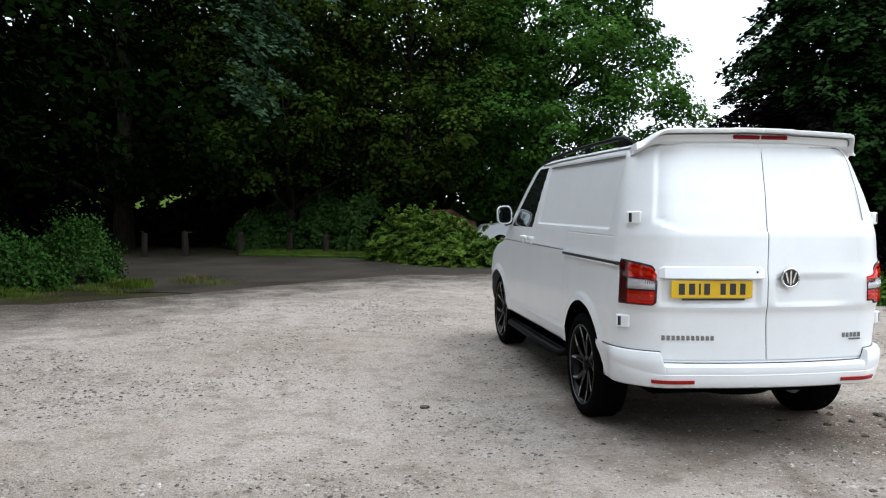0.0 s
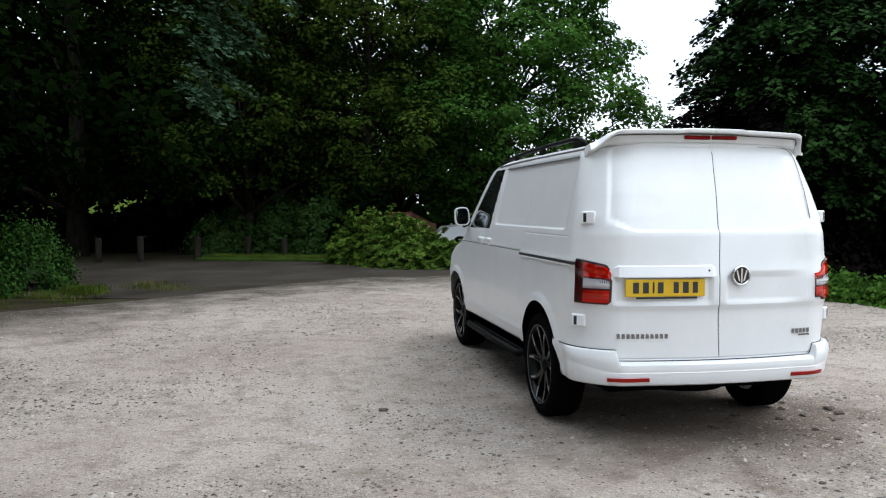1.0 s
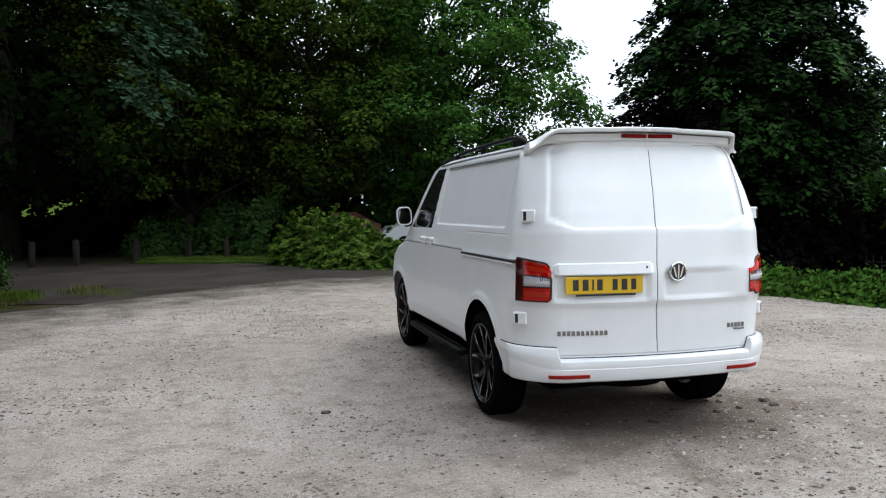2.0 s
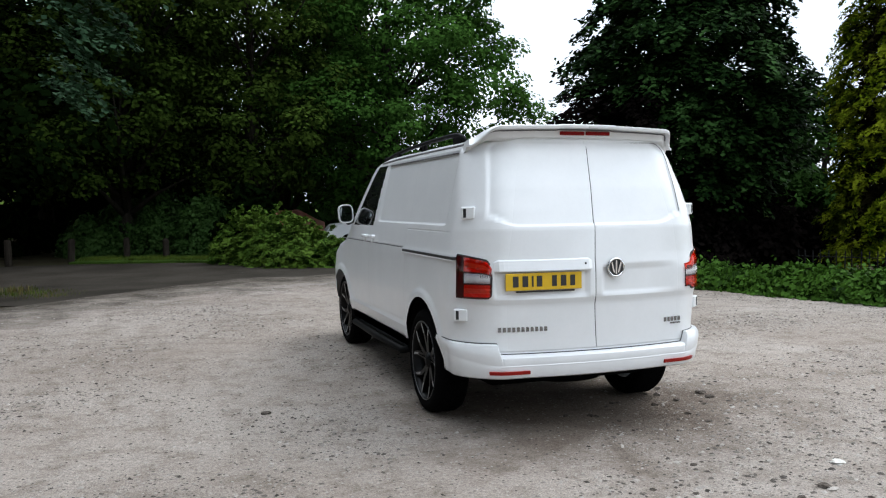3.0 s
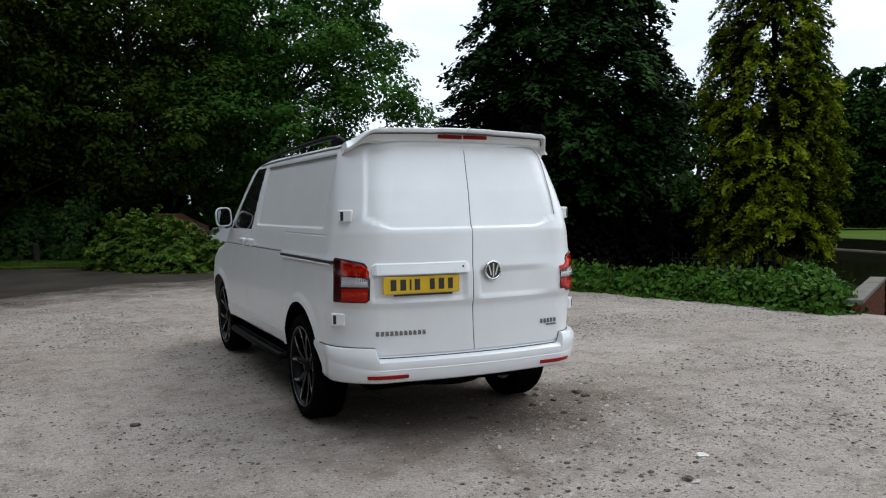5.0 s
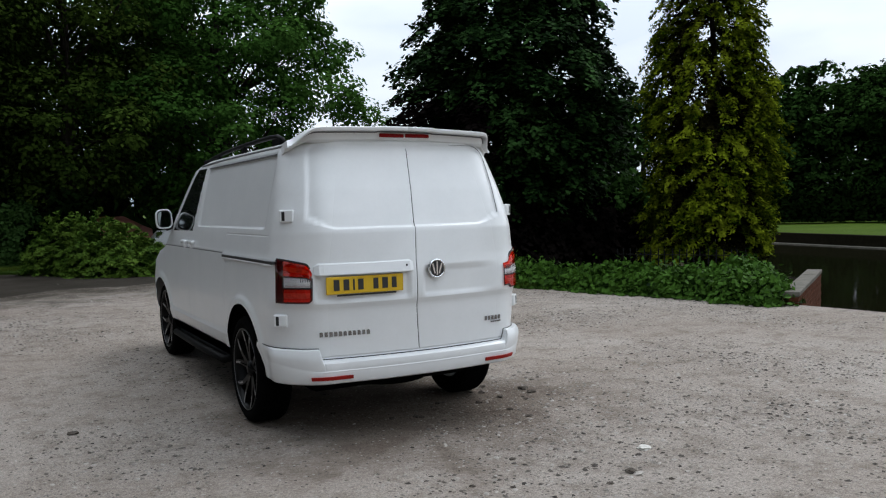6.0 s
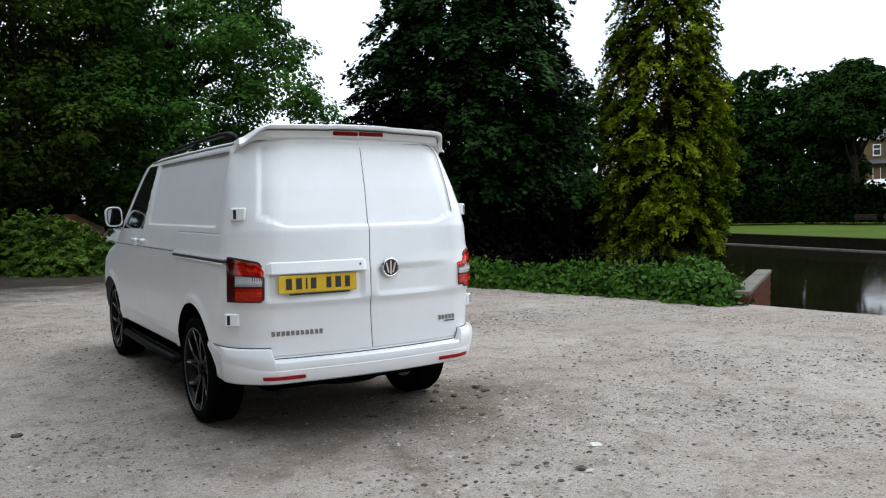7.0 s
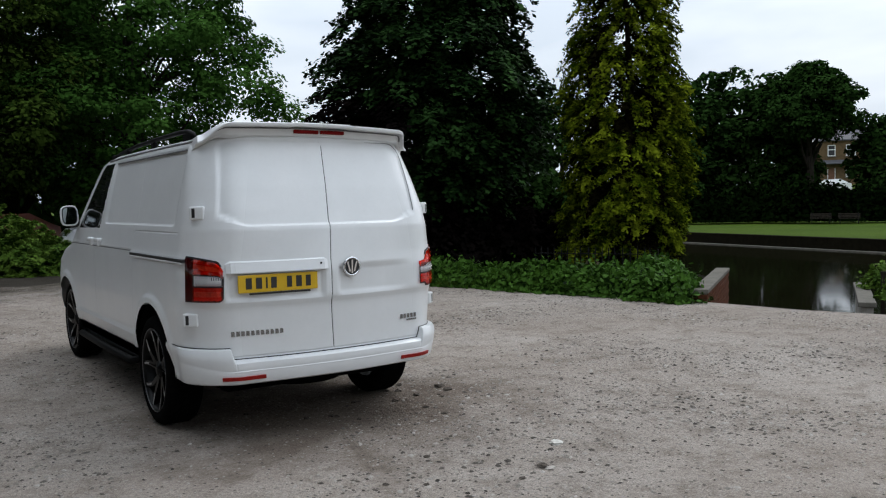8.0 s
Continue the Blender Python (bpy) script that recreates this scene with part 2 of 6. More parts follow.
COPING = plain("pale_coping_stone", (0.130, 0.120, 0.102), 0.85, spec=0.08, scale=8.0, vary=0.2, bump=0.3)
BRICK = plain("red_brick", (0.080, 0.030, 0.016), 0.9, spec=0.05, scale=14.0, vary=0.35, bump=0.4)
WATER = water_material()
LEDGE = plain("wet_ledge_stone", (0.11, 0.10, 0.085), 0.8, spec=0.2, scale=5.0, vary=0.35)
# bright patches stand for lit clumps, near-black leaves for shaded gaps
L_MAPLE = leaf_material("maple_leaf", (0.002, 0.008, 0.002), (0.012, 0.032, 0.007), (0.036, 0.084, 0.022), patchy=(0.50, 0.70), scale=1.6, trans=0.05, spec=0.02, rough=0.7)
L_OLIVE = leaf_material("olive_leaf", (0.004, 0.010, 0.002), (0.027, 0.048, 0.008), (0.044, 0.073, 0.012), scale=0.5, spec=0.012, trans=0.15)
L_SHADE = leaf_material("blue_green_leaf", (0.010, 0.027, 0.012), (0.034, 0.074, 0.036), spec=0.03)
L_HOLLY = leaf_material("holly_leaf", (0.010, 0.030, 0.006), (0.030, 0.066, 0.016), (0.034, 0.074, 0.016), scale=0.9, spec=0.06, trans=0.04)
# dead inner sprays, coloured near-black for the shade inside the crown
L_DEAD_SHADE = leaf_material("shaded_dead_spray", (0.006, 0.006, 0.002), (0.012, 0.011, 0.004), spec=0.006, trans=0.02)
L_PURPLE = leaf_material("near_black_copper_leaf", (0.003, 0.0026, 0.0022), (0.007, 0.0055, 0.005), spec=0.01, trans=0.03)
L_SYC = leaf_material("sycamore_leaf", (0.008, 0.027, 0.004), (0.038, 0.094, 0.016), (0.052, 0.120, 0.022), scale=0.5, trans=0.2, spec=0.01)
# near-black leaves: the wood's deep shade is put into their colour
L_WOOD_SHADE = leaf_material("shaded_woodland_leaf", (0.001, 0.0025, 0.0006), (0.0025, 0.006, 0.0013), (0.0035, 0.008, 0.0018), trans=0.02, spec=0.003)
# gold tips, with highlights on the plumes painted as bright patches
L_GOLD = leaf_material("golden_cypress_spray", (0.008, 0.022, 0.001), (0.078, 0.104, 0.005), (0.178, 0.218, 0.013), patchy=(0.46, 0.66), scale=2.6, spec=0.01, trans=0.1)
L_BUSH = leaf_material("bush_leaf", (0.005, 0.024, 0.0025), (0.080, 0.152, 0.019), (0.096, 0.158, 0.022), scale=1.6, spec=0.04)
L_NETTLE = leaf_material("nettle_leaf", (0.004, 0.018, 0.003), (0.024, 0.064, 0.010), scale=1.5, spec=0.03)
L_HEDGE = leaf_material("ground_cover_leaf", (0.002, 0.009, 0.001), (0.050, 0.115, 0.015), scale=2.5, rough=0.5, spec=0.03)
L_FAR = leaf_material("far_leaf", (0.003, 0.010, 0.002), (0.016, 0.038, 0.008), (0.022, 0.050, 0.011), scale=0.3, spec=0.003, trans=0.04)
def reflector_material():
    m = Mat("lamp_reflector", (0.75, 0.75, 0.76), 0.3, 0.85)
    m.bump(m.voronoi(45.0), 0.5, 0.014)
    return m.m


REFLECTOR = reflector_material()
def pebble_material(name, stops):
    """Loose stones, each with a tone of its own."""
    m = Mat(name, (0.2, 0.18, 0.16), 0.92, spec=0.15)
    c = m.ramp(m.node("NewGeometry").outputs["Random Per Island"], stops)
    m.set("Base Color", m.mix(0.5, c, m.ramp(m.noise(90.0, 3.0, 0.7), [(0.3, 0.35), (0.7, 0.68)]), "OVERLAY"))
    return m.m


GRIT = pebble_material("gravel_pebble", [(0.0, (0.060, 0.052, 0.045)), (0.3, (0.15, 0.132, 0.115)), (0.75, (0.27, 0.243, 0.217)), (1.0, (0.38, 0.35, 0.315))])
DARK_MORTAR = plain("mossy_mortar", (0.09, 0.085, 0.065), 0.95, spec=0.1, vary=0.4, bump=0.4)
GRIT_DARK = pebble_material("dark_pebble", [(0.0, (0.036, 0.031, 0.027)), (0.45, (0.105, 0.092, 0.080)), (0.75, (0.20, 0.18, 0.16)), (1.0, (0.40, 0.375, 0.34))])
PALE_STONE = plain("pale_chip", (0.52, 0.50, 0.46), 0.9, spec=0.1, scale=40.0, vary=0.2)
CLOD = plain("dark_clod", (0.085, 0.072, 0.061), 0.95, spec=0.05, scale=60.0, vary=0.5, bump=0.5)
IRON = plain("black_railing_paint", (0.008, 0.008, 0.008), 0.7, spec=0.1)
SAND_STONE = plain("yellow_house_stone", (0.115, 0.078, 0.042), 0.9, spec=0.05, scale=3.0, vary=0.25)
SLATE = plain("roof_slate", (0.06, 0.06, 0.066), 0.7, scale=4.0, vary=0.25)
WHITE_UPVC = plain("white_frame", (0.75, 0.75, 0.74), 0.5)
DOOR_BROWN = plain("brown_door", (0.16, 0.07, 0.035), 0.6)
CAR_SILVER = plain("silver_car_paint", (0.66, 0.67, 0.69), 0.3, 0.1, vary=0.05)
# pinkish red: the sky's reflection on the roof is put into the paint
CAR_RED = plain("sky_tinted_red_car_paint", (0.62, 0.20, 0.18), 0.3, vary=0.05)

# ---- building helpers ----
def finish(name, me, mats, parent=None, label="", smooth=False):
    for m in (mats if isinstance(mats, (list, tuple)) else [mats]):
        me.materials.append(m)
    if smooth:
        me.polygons.foreach_set("use_smooth", [True] * len(me.polygons))
    ob = new(name, me)
    if parent is not None:
        ob.parent = parent
    if label:
        tagged(ob, label)
    return ob


def part(name, bm, material, parent=None, label="", smooth=False):
    me = bpy.data.meshes.new(name)
    bm.normal_update()
    bm.to_mesh(me)
    bm.free()
    return finish(name, me, material, parent, label, smooth)


def raw(name, verts, faces, material, parent=None, label="", smooth=False, index=None):
    """A mesh object from vertices and faces; index gives each face's material slot."""
    me = bpy.data.meshes.new(name)
    me.from_pydata([tuple(map(float, v)) for v in verts], [], [tuple(map(int, f)) for f in faces])
    me.update()
    ob = finish(name, me, material, parent, label, smooth)
    if index is not None:
        me.polygons.foreach_set("material_index", list(index))
    return ob


def box(bm, size, m=Matrix(), bevel=0.0, seg=2):
    """Adds a box of that size, centred at m, with bevelled edges."""
    made = bmesh.ops.create_cube(bm, size=1.0, matrix=m @ Matrix.Diagonal((*size, 1)))["verts"]
    if bevel > 0:
        edges = {e for v in made for e in v.link_edges}
        bmesh.ops.bevel(bm, geom=list(edges), offset=bevel, segments=seg, affect="EDGES", profile=0.5)
    return bm


def tube(path, radii, sides=8, cap=True):
    """Vertices and faces of a tapered tube along a path of points."""
    pts = [Vector(p) for p in path]
    verts, faces = [], []
    side = None
    for i, p in enumerate(pts):
        d = (pts[min(i + 1, len(pts) - 1)] - pts[max(i - 1, 0)]).normalized()
        if side is None:
            side = d.cross(Vector((0.3, 0.9, 0.2))).normalized()
        side = (side - d * side.dot(d)).normalized()
        up = d.cross(side)
        for j in range(sides):
            a = 2 * math.pi * j / sides
            verts.append(p + (side * math.cos(a) + up * math.sin(a)) * radii[i])
    for i in range(len(pts) - 1):
        for j in range(sides):
            a, b = i * sides + j, i * sides + (j + 1) % sides
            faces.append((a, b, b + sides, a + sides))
    if cap:
        faces.append(tuple(range(sides))[::-1])
        faces.append(tuple(range((len(pts) - 1) * sides, len(pts) * sides)))
    return verts, faces


def joined(pieces):
    """Vertices and faces of several pieces in one."""
    verts, faces = [], []
    for v, f in pieces:
        n = len(verts)
        verts += list(v)
        faces += [tuple(i + n for i in q) for q in f]
    return verts, faces


def lathe(profile, sides, axis_x=True):
    """Turns (offset, radius) pairs round the x axis (or z)."""
    verts, faces = [], []
    for o, r in profile:
        for j in range(sides):
            a = 2 * math.pi * j / sides
            c, s = r * math.cos(a), r * math.sin(a)
            verts.append((o, c, s) if axis_x else (c, s, o))
    n = len(profile)
    for i in range(n - 1):
        for j in range(sides):
            a, b = i * sides + j, i * sides + (j + 1) % sides
            faces.append((a, b, b + sides, a + sides))
    return verts, faces


def unit(v):
    return v / np.maximum(np.linalg.norm(v, axis=1, keepdims=True), 1e-9)


def leaf_mesh(name, pos, nrm, size, rng, wide=0.42, fold=0.12, droop=0.5):
    """Many small folded leaves as one mesh: base, two sides and a tip each."""
    n = len(pos)
    nrm = unit(nrm)
    d = rng.normal(size=(n, 3))
    d[:, 2] -= droop
    d = unit(d - nrm * np.sum(d * nrm, axis=1, keepdims=True))
    s = np.cross(nrm, d)
    L = size[:, None]
    v = np.empty((n, 4, 3))
    v[:, 0] = pos - d * L * 0.5
    v[:, 1] = pos + s * L * wide - nrm * L * fold
    v[:, 2] = pos + d * L * 0.5 - nrm * L * fold * 1.5
    v[:, 3] = pos - s * L * wide - nrm * L * fold
    me = bpy.data.meshes.new(name)
    me.vertices.add(n * 4)
    me.vertices.foreach_set("co", v.ravel())
    me.loops.add(n * 4)
    me.loops.foreach_set("vertex_index", np.arange(n * 4, dtype=np.int32))
    me.polygons.add(n)
    me.polygons.foreach_set("loop_start", np.arange(0, n * 4, 4, dtype=np.int32))
    me.update(calc_edges=True)
    return me


def sprays(rng, centres, outward, radius, per, size, lift=0.9, flat=0.35, jitter=0.26):
    """Leaves in drooping sprays: a flat, downturned disc of leaves round each centre."""
    n = len(centres)
    c = np.repeat(centres, per, axis=0)
    o = np.repeat(unit(outward), per, axis=0)
    r = np.repeat(radius, per)
    ang, q = rng.uniform(0, 2 * np.pi, n * per), np.sqrt(rng.uniform(0, 1, n * per))
    off = np.stack([np.cos(ang) * q, np.sin(ang) * q, rng.normal(0, flat, n * per)], 1) * r[:, None]
    reach = np.sum(off[:, :2] * o[:, :2], axis=1)
    off[:, 2] -= 0.55 * np.maximum(reach, 0) + 0.35 * q * q * r
    lean = np.repeat(rng.normal(0, 0.38, (n, 3)), per, axis=0)
    nrm = np.stack([o[:, 0] * 0.6, o[:, 1] * 0.6, np.full(n * per, lift)], 1) + lean + rng.normal(0, jitter, (n * per, 3))
    nrm[:, :2] += 0.5 * off[:, :2] / r[:, None]
    return c + off, nrm, rng.uniform(0.7, 1.25, n * per) * size


def tongues(rng, centres, outward, radius, per, size, fall=1.0, slim=0.42):
    """Leaves in hanging tongues: each grows outward from its centre and bends down towards its tip."""
    n = len(centres)
    c, o = np.repeat(centres, per, axis=0), np.repeat(unit(outward + rng.normal(0, 0.28, (n, 3)) * [1, 1, 0]), per, axis=0)
    r = np.repeat(radius, per)[:, None]
    sag = np.repeat(rng.uniform(0.35, 0.9, n), per)[:, None] * fall
    t, u = rng.uniform(0, 1, (n * per, 1)) ** 0.7, rng.uniform(-1, 1, (n * per, 1))
    side = np.stack([-o[:, 1], o[:, 0], np.zeros(n * per)], 1)
    pos = c + o * t * r + side * u * r * slim * (1.05 - 0.6 * t) + rng.normal(0, 0.05, (n * per, 3)) * r
    pos[:, 2:] -= sag * r * t ** 2 + 0.14 * r * u ** 2
    nrm = np.concatenate([o[:, :2] * 0.75 * t * sag, np.full((n * per, 1), 0.8)], 1) + side * u * 0.3 + rng.normal(0, 0.22, (n * per, 3))
    return pos, nrm, rng.uniform(0.7, 1.25, n * per) * size


def puffs(rng, centres, outward, radius, per, size):
    """Leaves in rounded clumps: each clump carries its leaves on its upper and outer side."""
    n = len(centres)
    c, o = np.repeat(centres, per, axis=0), np.repeat(unit(outward), per, axis=0)
    r = np.repeat(radius, per)[:, None]
    d = unit(rng.normal(size=(n * per, 3)) + o * 0.45 + np.array([0, 0, 0.55]))
    pos = c + d * r * np.array([1.0, 1.0, 0.62]) * rng.uniform(0.35, 1.0, (n * per, 1)) ** 0.5
    nrm = d * 0.8 + np.array([0, 0, 0.7]) + rng.normal(0, 0.36, (n * per, 3))
    return pos, nrm, rng.uniform(0.65, 1.3, n * per) * size


def limbs(rng, base, top, r0, ends, r1=0.03, sides=7):
    """A leaning trunk with limbs that reach towards the given ends."""
    base, top = Vector(base), Vector(top)
    axis = [base.lerp(top, k / 7) + Vector((rng.normal(0, 0.08), rng.normal(0, 0.08), 0)) * (k > 0) for k in range(8)]
    rr = [r0 * (1.25 if k == 0 else 1 - 0.85 * k / 7) for k in range(8)]
    pieces = [tube(axis, rr, 10)]
    for e in ends:
        e = Vector(e)
        f = min(max((e.z - base.z) / max(top.z - base.z, 0.1) - rng.uniform(0.08, 0.3), 0.1), 0.95)
        k = f * 7
        a = axis[int(k)].lerp(axis[min(int(k) + 1, 7)], k - int(k))
        r = r0 * (1 - 0.85 * f) * 0.5
        mid = a.lerp(e, 0.5) + Vector((rng.normal(0, 0.15), rng.normal(0, 0.15), rng.uniform(0.0, 0.35)))
        pieces.append(tube([a, a.lerp(mid, 0.5), mid, mid.lerp(e, 0.5), e], [r, r * 0.8, r * 0.55, r * 0.35, r1 * 0.4], sides))
    return pieces


def tree(name, label, category, place, height, profile, leaves, bark, seed, clumps, per, size, spray=(0.35, 0.6), inner=0.5,
         trunk=0.25, n_limbs=24, lobes=0.18, low=0.0, flat=0.3, second=None, group="", arc=None, wide=0.42, droop=0.5, hanging=False, puffy=False, slim=0.42):
    """A tree: profile is (height share, crown radius) pairs; low is where the crown begins; second: another leaf material on a share of sprays.
    arc: the bearing and half width, in degrees, of the side that carries leaves."""
    rng = np.random.default_rng(seed)
    px, py, pz = place
    h = np.array([p[0] for p in profile]) * height
    r = np.array([p[1] for p in profile])
    zz = rng.uniform(h[0], h[-1], clumps * 6)
    rad = np.interp(zz, h, r)
    keep = rng.uniform(0, 1, len(zz)) < rad / r.max()
    zz, rad = zz[keep][:clumps], rad[keep][:clumps]
    n = len(zz)
    th = rng.uniform(0, 2 * np.pi, n) if arc is None else np.radians(arc[0] + rng.uniform(-arc[1], arc[1], n))
    bulge = 1 + lobes * np.sin(3 * th + 1.7 * zz + seed) + 0.7 * lobes * np.sin(5 * th - 2.3 * zz + 2 * seed)
    f = inner + (1 - inner) * np.sqrt(rng.uniform(0, 1, n))
    out = np.stack([np.cos(th), np.sin(th), np.zeros(n)], 1)
    cen = np.stack([px + out[:, 0] * rad * f * bulge, py + out[:, 1] * rad * f * bulge, pz + zz], 1)
    sr = rng.uniform(*spray, n)
    thing = tagged(new(name), label, category, group)
    thing.location = place
    back = Matrix.Translation((-px, -py, -pz))
    pick = np.zeros(n, bool)
    if second is not None:
        pick = second[1](cen - np.array(place))
    for k, (mask, mat) in enumerate(((~pick, leaves), (pick, second[0] if second else leaves))):
        if mask.sum() == 0:
            continue
        p, nr, s = puffs(rng, cen[mask], out[mask], sr[mask], per, size) if puffy else tongues(rng, cen[mask], out[mask], sr[mask], per, size, float(hanging), slim) if hanging else sprays(rng, cen[mask], out[mask], sr[mask], per, size, flat=flat)
        me = leaf_mesh("crown", p, nr, s, rng, wide=wide, droop=droop)
        me.transform(back)
        finish("crown", me, mat, thing, "" if k == 0 else (second[2] if len(second) > 2 else "dark purple outer foliage"))
    ends = cen[rng.choice(n, min(n_limbs, n), replace=False)]
    for k, (v, fc) in enumerate(limbs(rng, (px, py, pz - 0.1), (px + 0.1, py, pz + height * 0.86), trunk, ends)):
        word = "limb" if k else "trunk"
        me = bpy.data.meshes.new(word)
        me.from_pydata([tuple(a) for a in v], [], fc)
        me.transform(back)
        finish(word, me, bark, thing, smooth=True)
    return thing


def bush(name, label, category, outline, leaves, seed, clumps, per, size, spray=(0.12, 0.25), stems=14, group="", kind="", wide=0.42, hanging=False):
    """A shrub: outline is a list of (x, y, radius, height) mounds that it is made of."""
    rng = np.random.default_rng(seed)
    o = np.array(outline, float)
    w = o[:, 2] ** 2 * o[:, 3]
    k = rng.choice(len(o), clumps, p=w / w.sum())
    v = unit(rng.normal(size=(clumps, 3)) * np.array([1, 1, 0.9]))
    v[:, 2] = np.abs(v[:, 2])
    f = rng.uniform(0.55, 1.0, clumps) ** 0.5
    cen = np.stack([o[k, 0] + v[:, 0] * o[k, 2] * f, o[k, 1] + v[:, 1] * o[k, 2] * f, 0.05 + v[:, 2] * o[k, 3] * f * rng.uniform(0.75, 1.08, clumps)], 1)
    sr = rng.uniform(*spray, clumps)
    p, nr, s = tongues(rng, cen, v, sr, per, size) if hanging else sprays(rng, cen, v, sr, per, size, flat=0.45, jitter=0.5)
    p[:, 2] = np.maximum(p[:, 2], 0.03)
    base = Vector((*o[:, :2].mean(axis=0), 0))
    thing = tagged(new(name), label, category, group, kind)
    thing.location = base
    me = leaf_mesh("foliage", p, nr, s, rng, wide=wide)
    me.transform(Matrix.Translation(-base))
    finish("foliage", me, leaves, thing)
    pieces = []
    for c in cen[rng.choice(clumps, min(stems, clumps), replace=False)]:
        i = int(np.argmin(np.hypot(o[:, 0] - c[0], o[:, 1] - c[1])))
        a = Vector((o[i, 0] * 0.7 + c[0] * 0.3, o[i, 1] * 0.7 + c[1] * 0.3, -0.03))
        e = Vector(c)
        pieces.append(tube([a, a.lerp(e, 0.5) + Vector((0, 0, 0.1)), e], [0.018, 0.012, 0.005], 5))
    vv, ff = joined(pieces)
    me = bpy.data.meshes.new("stems")
    me.from_pydata([tuple(a) for a in vv], [], ff)
    me.transform(Matrix.Translation(-base))
    tagged(finish("stems", me, BARK, thing), kind="stuff")
    return thing

# ---- ground, lot, pond ----
EDGE = [(7.46, 2.85), (7.64, 1.41), (7.91, 0.29), (8.35, -1.4), (8.9, -4.0), (9.8, -9.0), (11.0, -16.0)]  # the lot's edge on the pond
POND = EDGE + [(20.0, -24.0), (25.5, -4.0), (27.9, 10.2), (29.8, 19.8), (32.5, 33.0), (24.0, 31.0), (17.5, 17.0), (14.0, 10.3), (10.9, 5.0)]
WATER_Z = -0.62


def inside(poly, x, y):
    """Which of the points lie in the polygon."""
    hit = np.zeros(np.shape(x), bool)
    for (x0, y0), (x1, y1) in zip(poly, poly[1:] + poly[:1]):
        cross = ((y0 > y) != (y1 > y)) & (x < (x1 - x0) * (y - y0) / ((y1 - y0) or 1e-9) + x0)
        hit ^= cross
    return hit


def ease(a, b, v):
    t = np.clip((np.asarray(v, float) - a) / (b - a), 0, 1)
    return t * t * (3 - 2 * t)


def lot_z(x, y):
    """Height of the lot: level, with a slight rise ahead of the van."""
    return 0.045 * ease(1.6, 3.9, y) * ease(4.5, 2.0, x)


def land_z(x, y):
    """The lie of the land: level round the lot, a bank beyond the wood, lower lawn over the pond."""
    return 3.0 * ease(30.0, 62.0, y) * ease(8.0, -4.0, x) - 0.15 * ease(18.0, 24.0, x) + 2.9 * ease(66.0, 90.0, x)


def make_ground():
    near = np.concatenate([-np.geomspace(420, 22, 16), np.arange(-20, 40.01, 0.5), np.geomspace(44, 420, 16)])
    X, Y = np.meshgrid(near, near + 4)
    wet = np.zeros(X.shape, bool)
    for a in range(8):      # the bed reaches a little under the banks
        wet |= inside(POND, X + 0.6 * math.cos(a * math.pi / 4), Y + 0.6 * math.sin(a * math.pi / 4))
    Z = land_z(X, Y) - 0.05 + 0.02 * np.sin(X * 0.9) * np.cos(Y * 0.7) + lot_z(X, Y)
    Z[wet] = -1.25
    n = len(near)
    v = np.stack([X, Y, Z], -1).reshape(-1, 3)
    f = [(j * n + i, j * n + i + 1, (j + 1) * n + i + 1, (j + 1) * n + i) for j in range(n - 1) for i in range(n - 1)]
    ob = raw("ground", v, f, [SOIL, LAWN], smooth=True, index=[
        1 if (v[q[0], 0] > 24 or abs(v[q[0], 0]) > 60 or v[q[0], 1] > (36 if v[q[0], 0] < 0 else 47) or v[q[0], 1] < -22) else 0 for q in f])
    return tagged(ob, "dark leaf-strewn soil with mown lawn beyond the pond", "ground", kind="structure")


def patch(name, outline, z, material, label, category, ragged=0.0, cut=0.5, span=(-12, 14)):
    """A thin laid surface with an uneven, ragged edge that follows the lie of the lot."""
    pts = []
    for (x0, y0), (x1, y1) in zip(outline, outline[1:] + outline[:1]):
        k = max(1, int(math.hypot(x1 - x0, y1 - y0) / 0.2))
        for j in range(k):
            t = j / k
            x, y = x0 + (x1 - x0) * t, y0 + (y1 - y0) * t
            w = 0.0 if ((x0, y0) in EDGE and (x1, y1) in EDGE) else ragged * (noise.noise((x, y, 3.0)) + 0.6 * noise.noise((x * 4, y * 4, 7.0)))
            pts.append((x + w, y + w))
    bm = bmesh.new()
    top = [bm.verts.new((x, y, 0)) for x, y in pts]
    bmesh.ops.triangulate(bm, faces=[bm.faces.new(top)])
    for axis in (0, 1):
        for k in range(int((span[1] - span[0]) / cut) + 1):
            co, no = Vector((0, 0, 0)), Vector((0, 0, 0))
            co[axis], no[axis] = span[0] + k * cut, 1.0
            bmesh.ops.bisect_plane(bm, geom=bm.verts[:] + bm.edges[:] + bm.faces[:], dist=1e-5, plane_co=co, plane_no=no)
    rim = [e for e in bm.edges if len(e.link_faces) == 1]
    made = bmesh.ops.extrude_edge_only(bm, edges=rim)["geom"]
    low = {g for g in made if isinstance(g, bmesh.types.BMVert)}
    for v in bm.verts:
        v.co.z = z + float(lot_z(v.co.x, v.co.y)) + (-0.09 if v in low else 0.012 * noise.noise((v.co.x * 0.7, v.co.y * 0.7, 1.0)))
    bmesh.ops.recalc_face_normals(bm, faces=bm.faces[:])
    return tagged(part(name, bm, material), label, category, kind="structure")


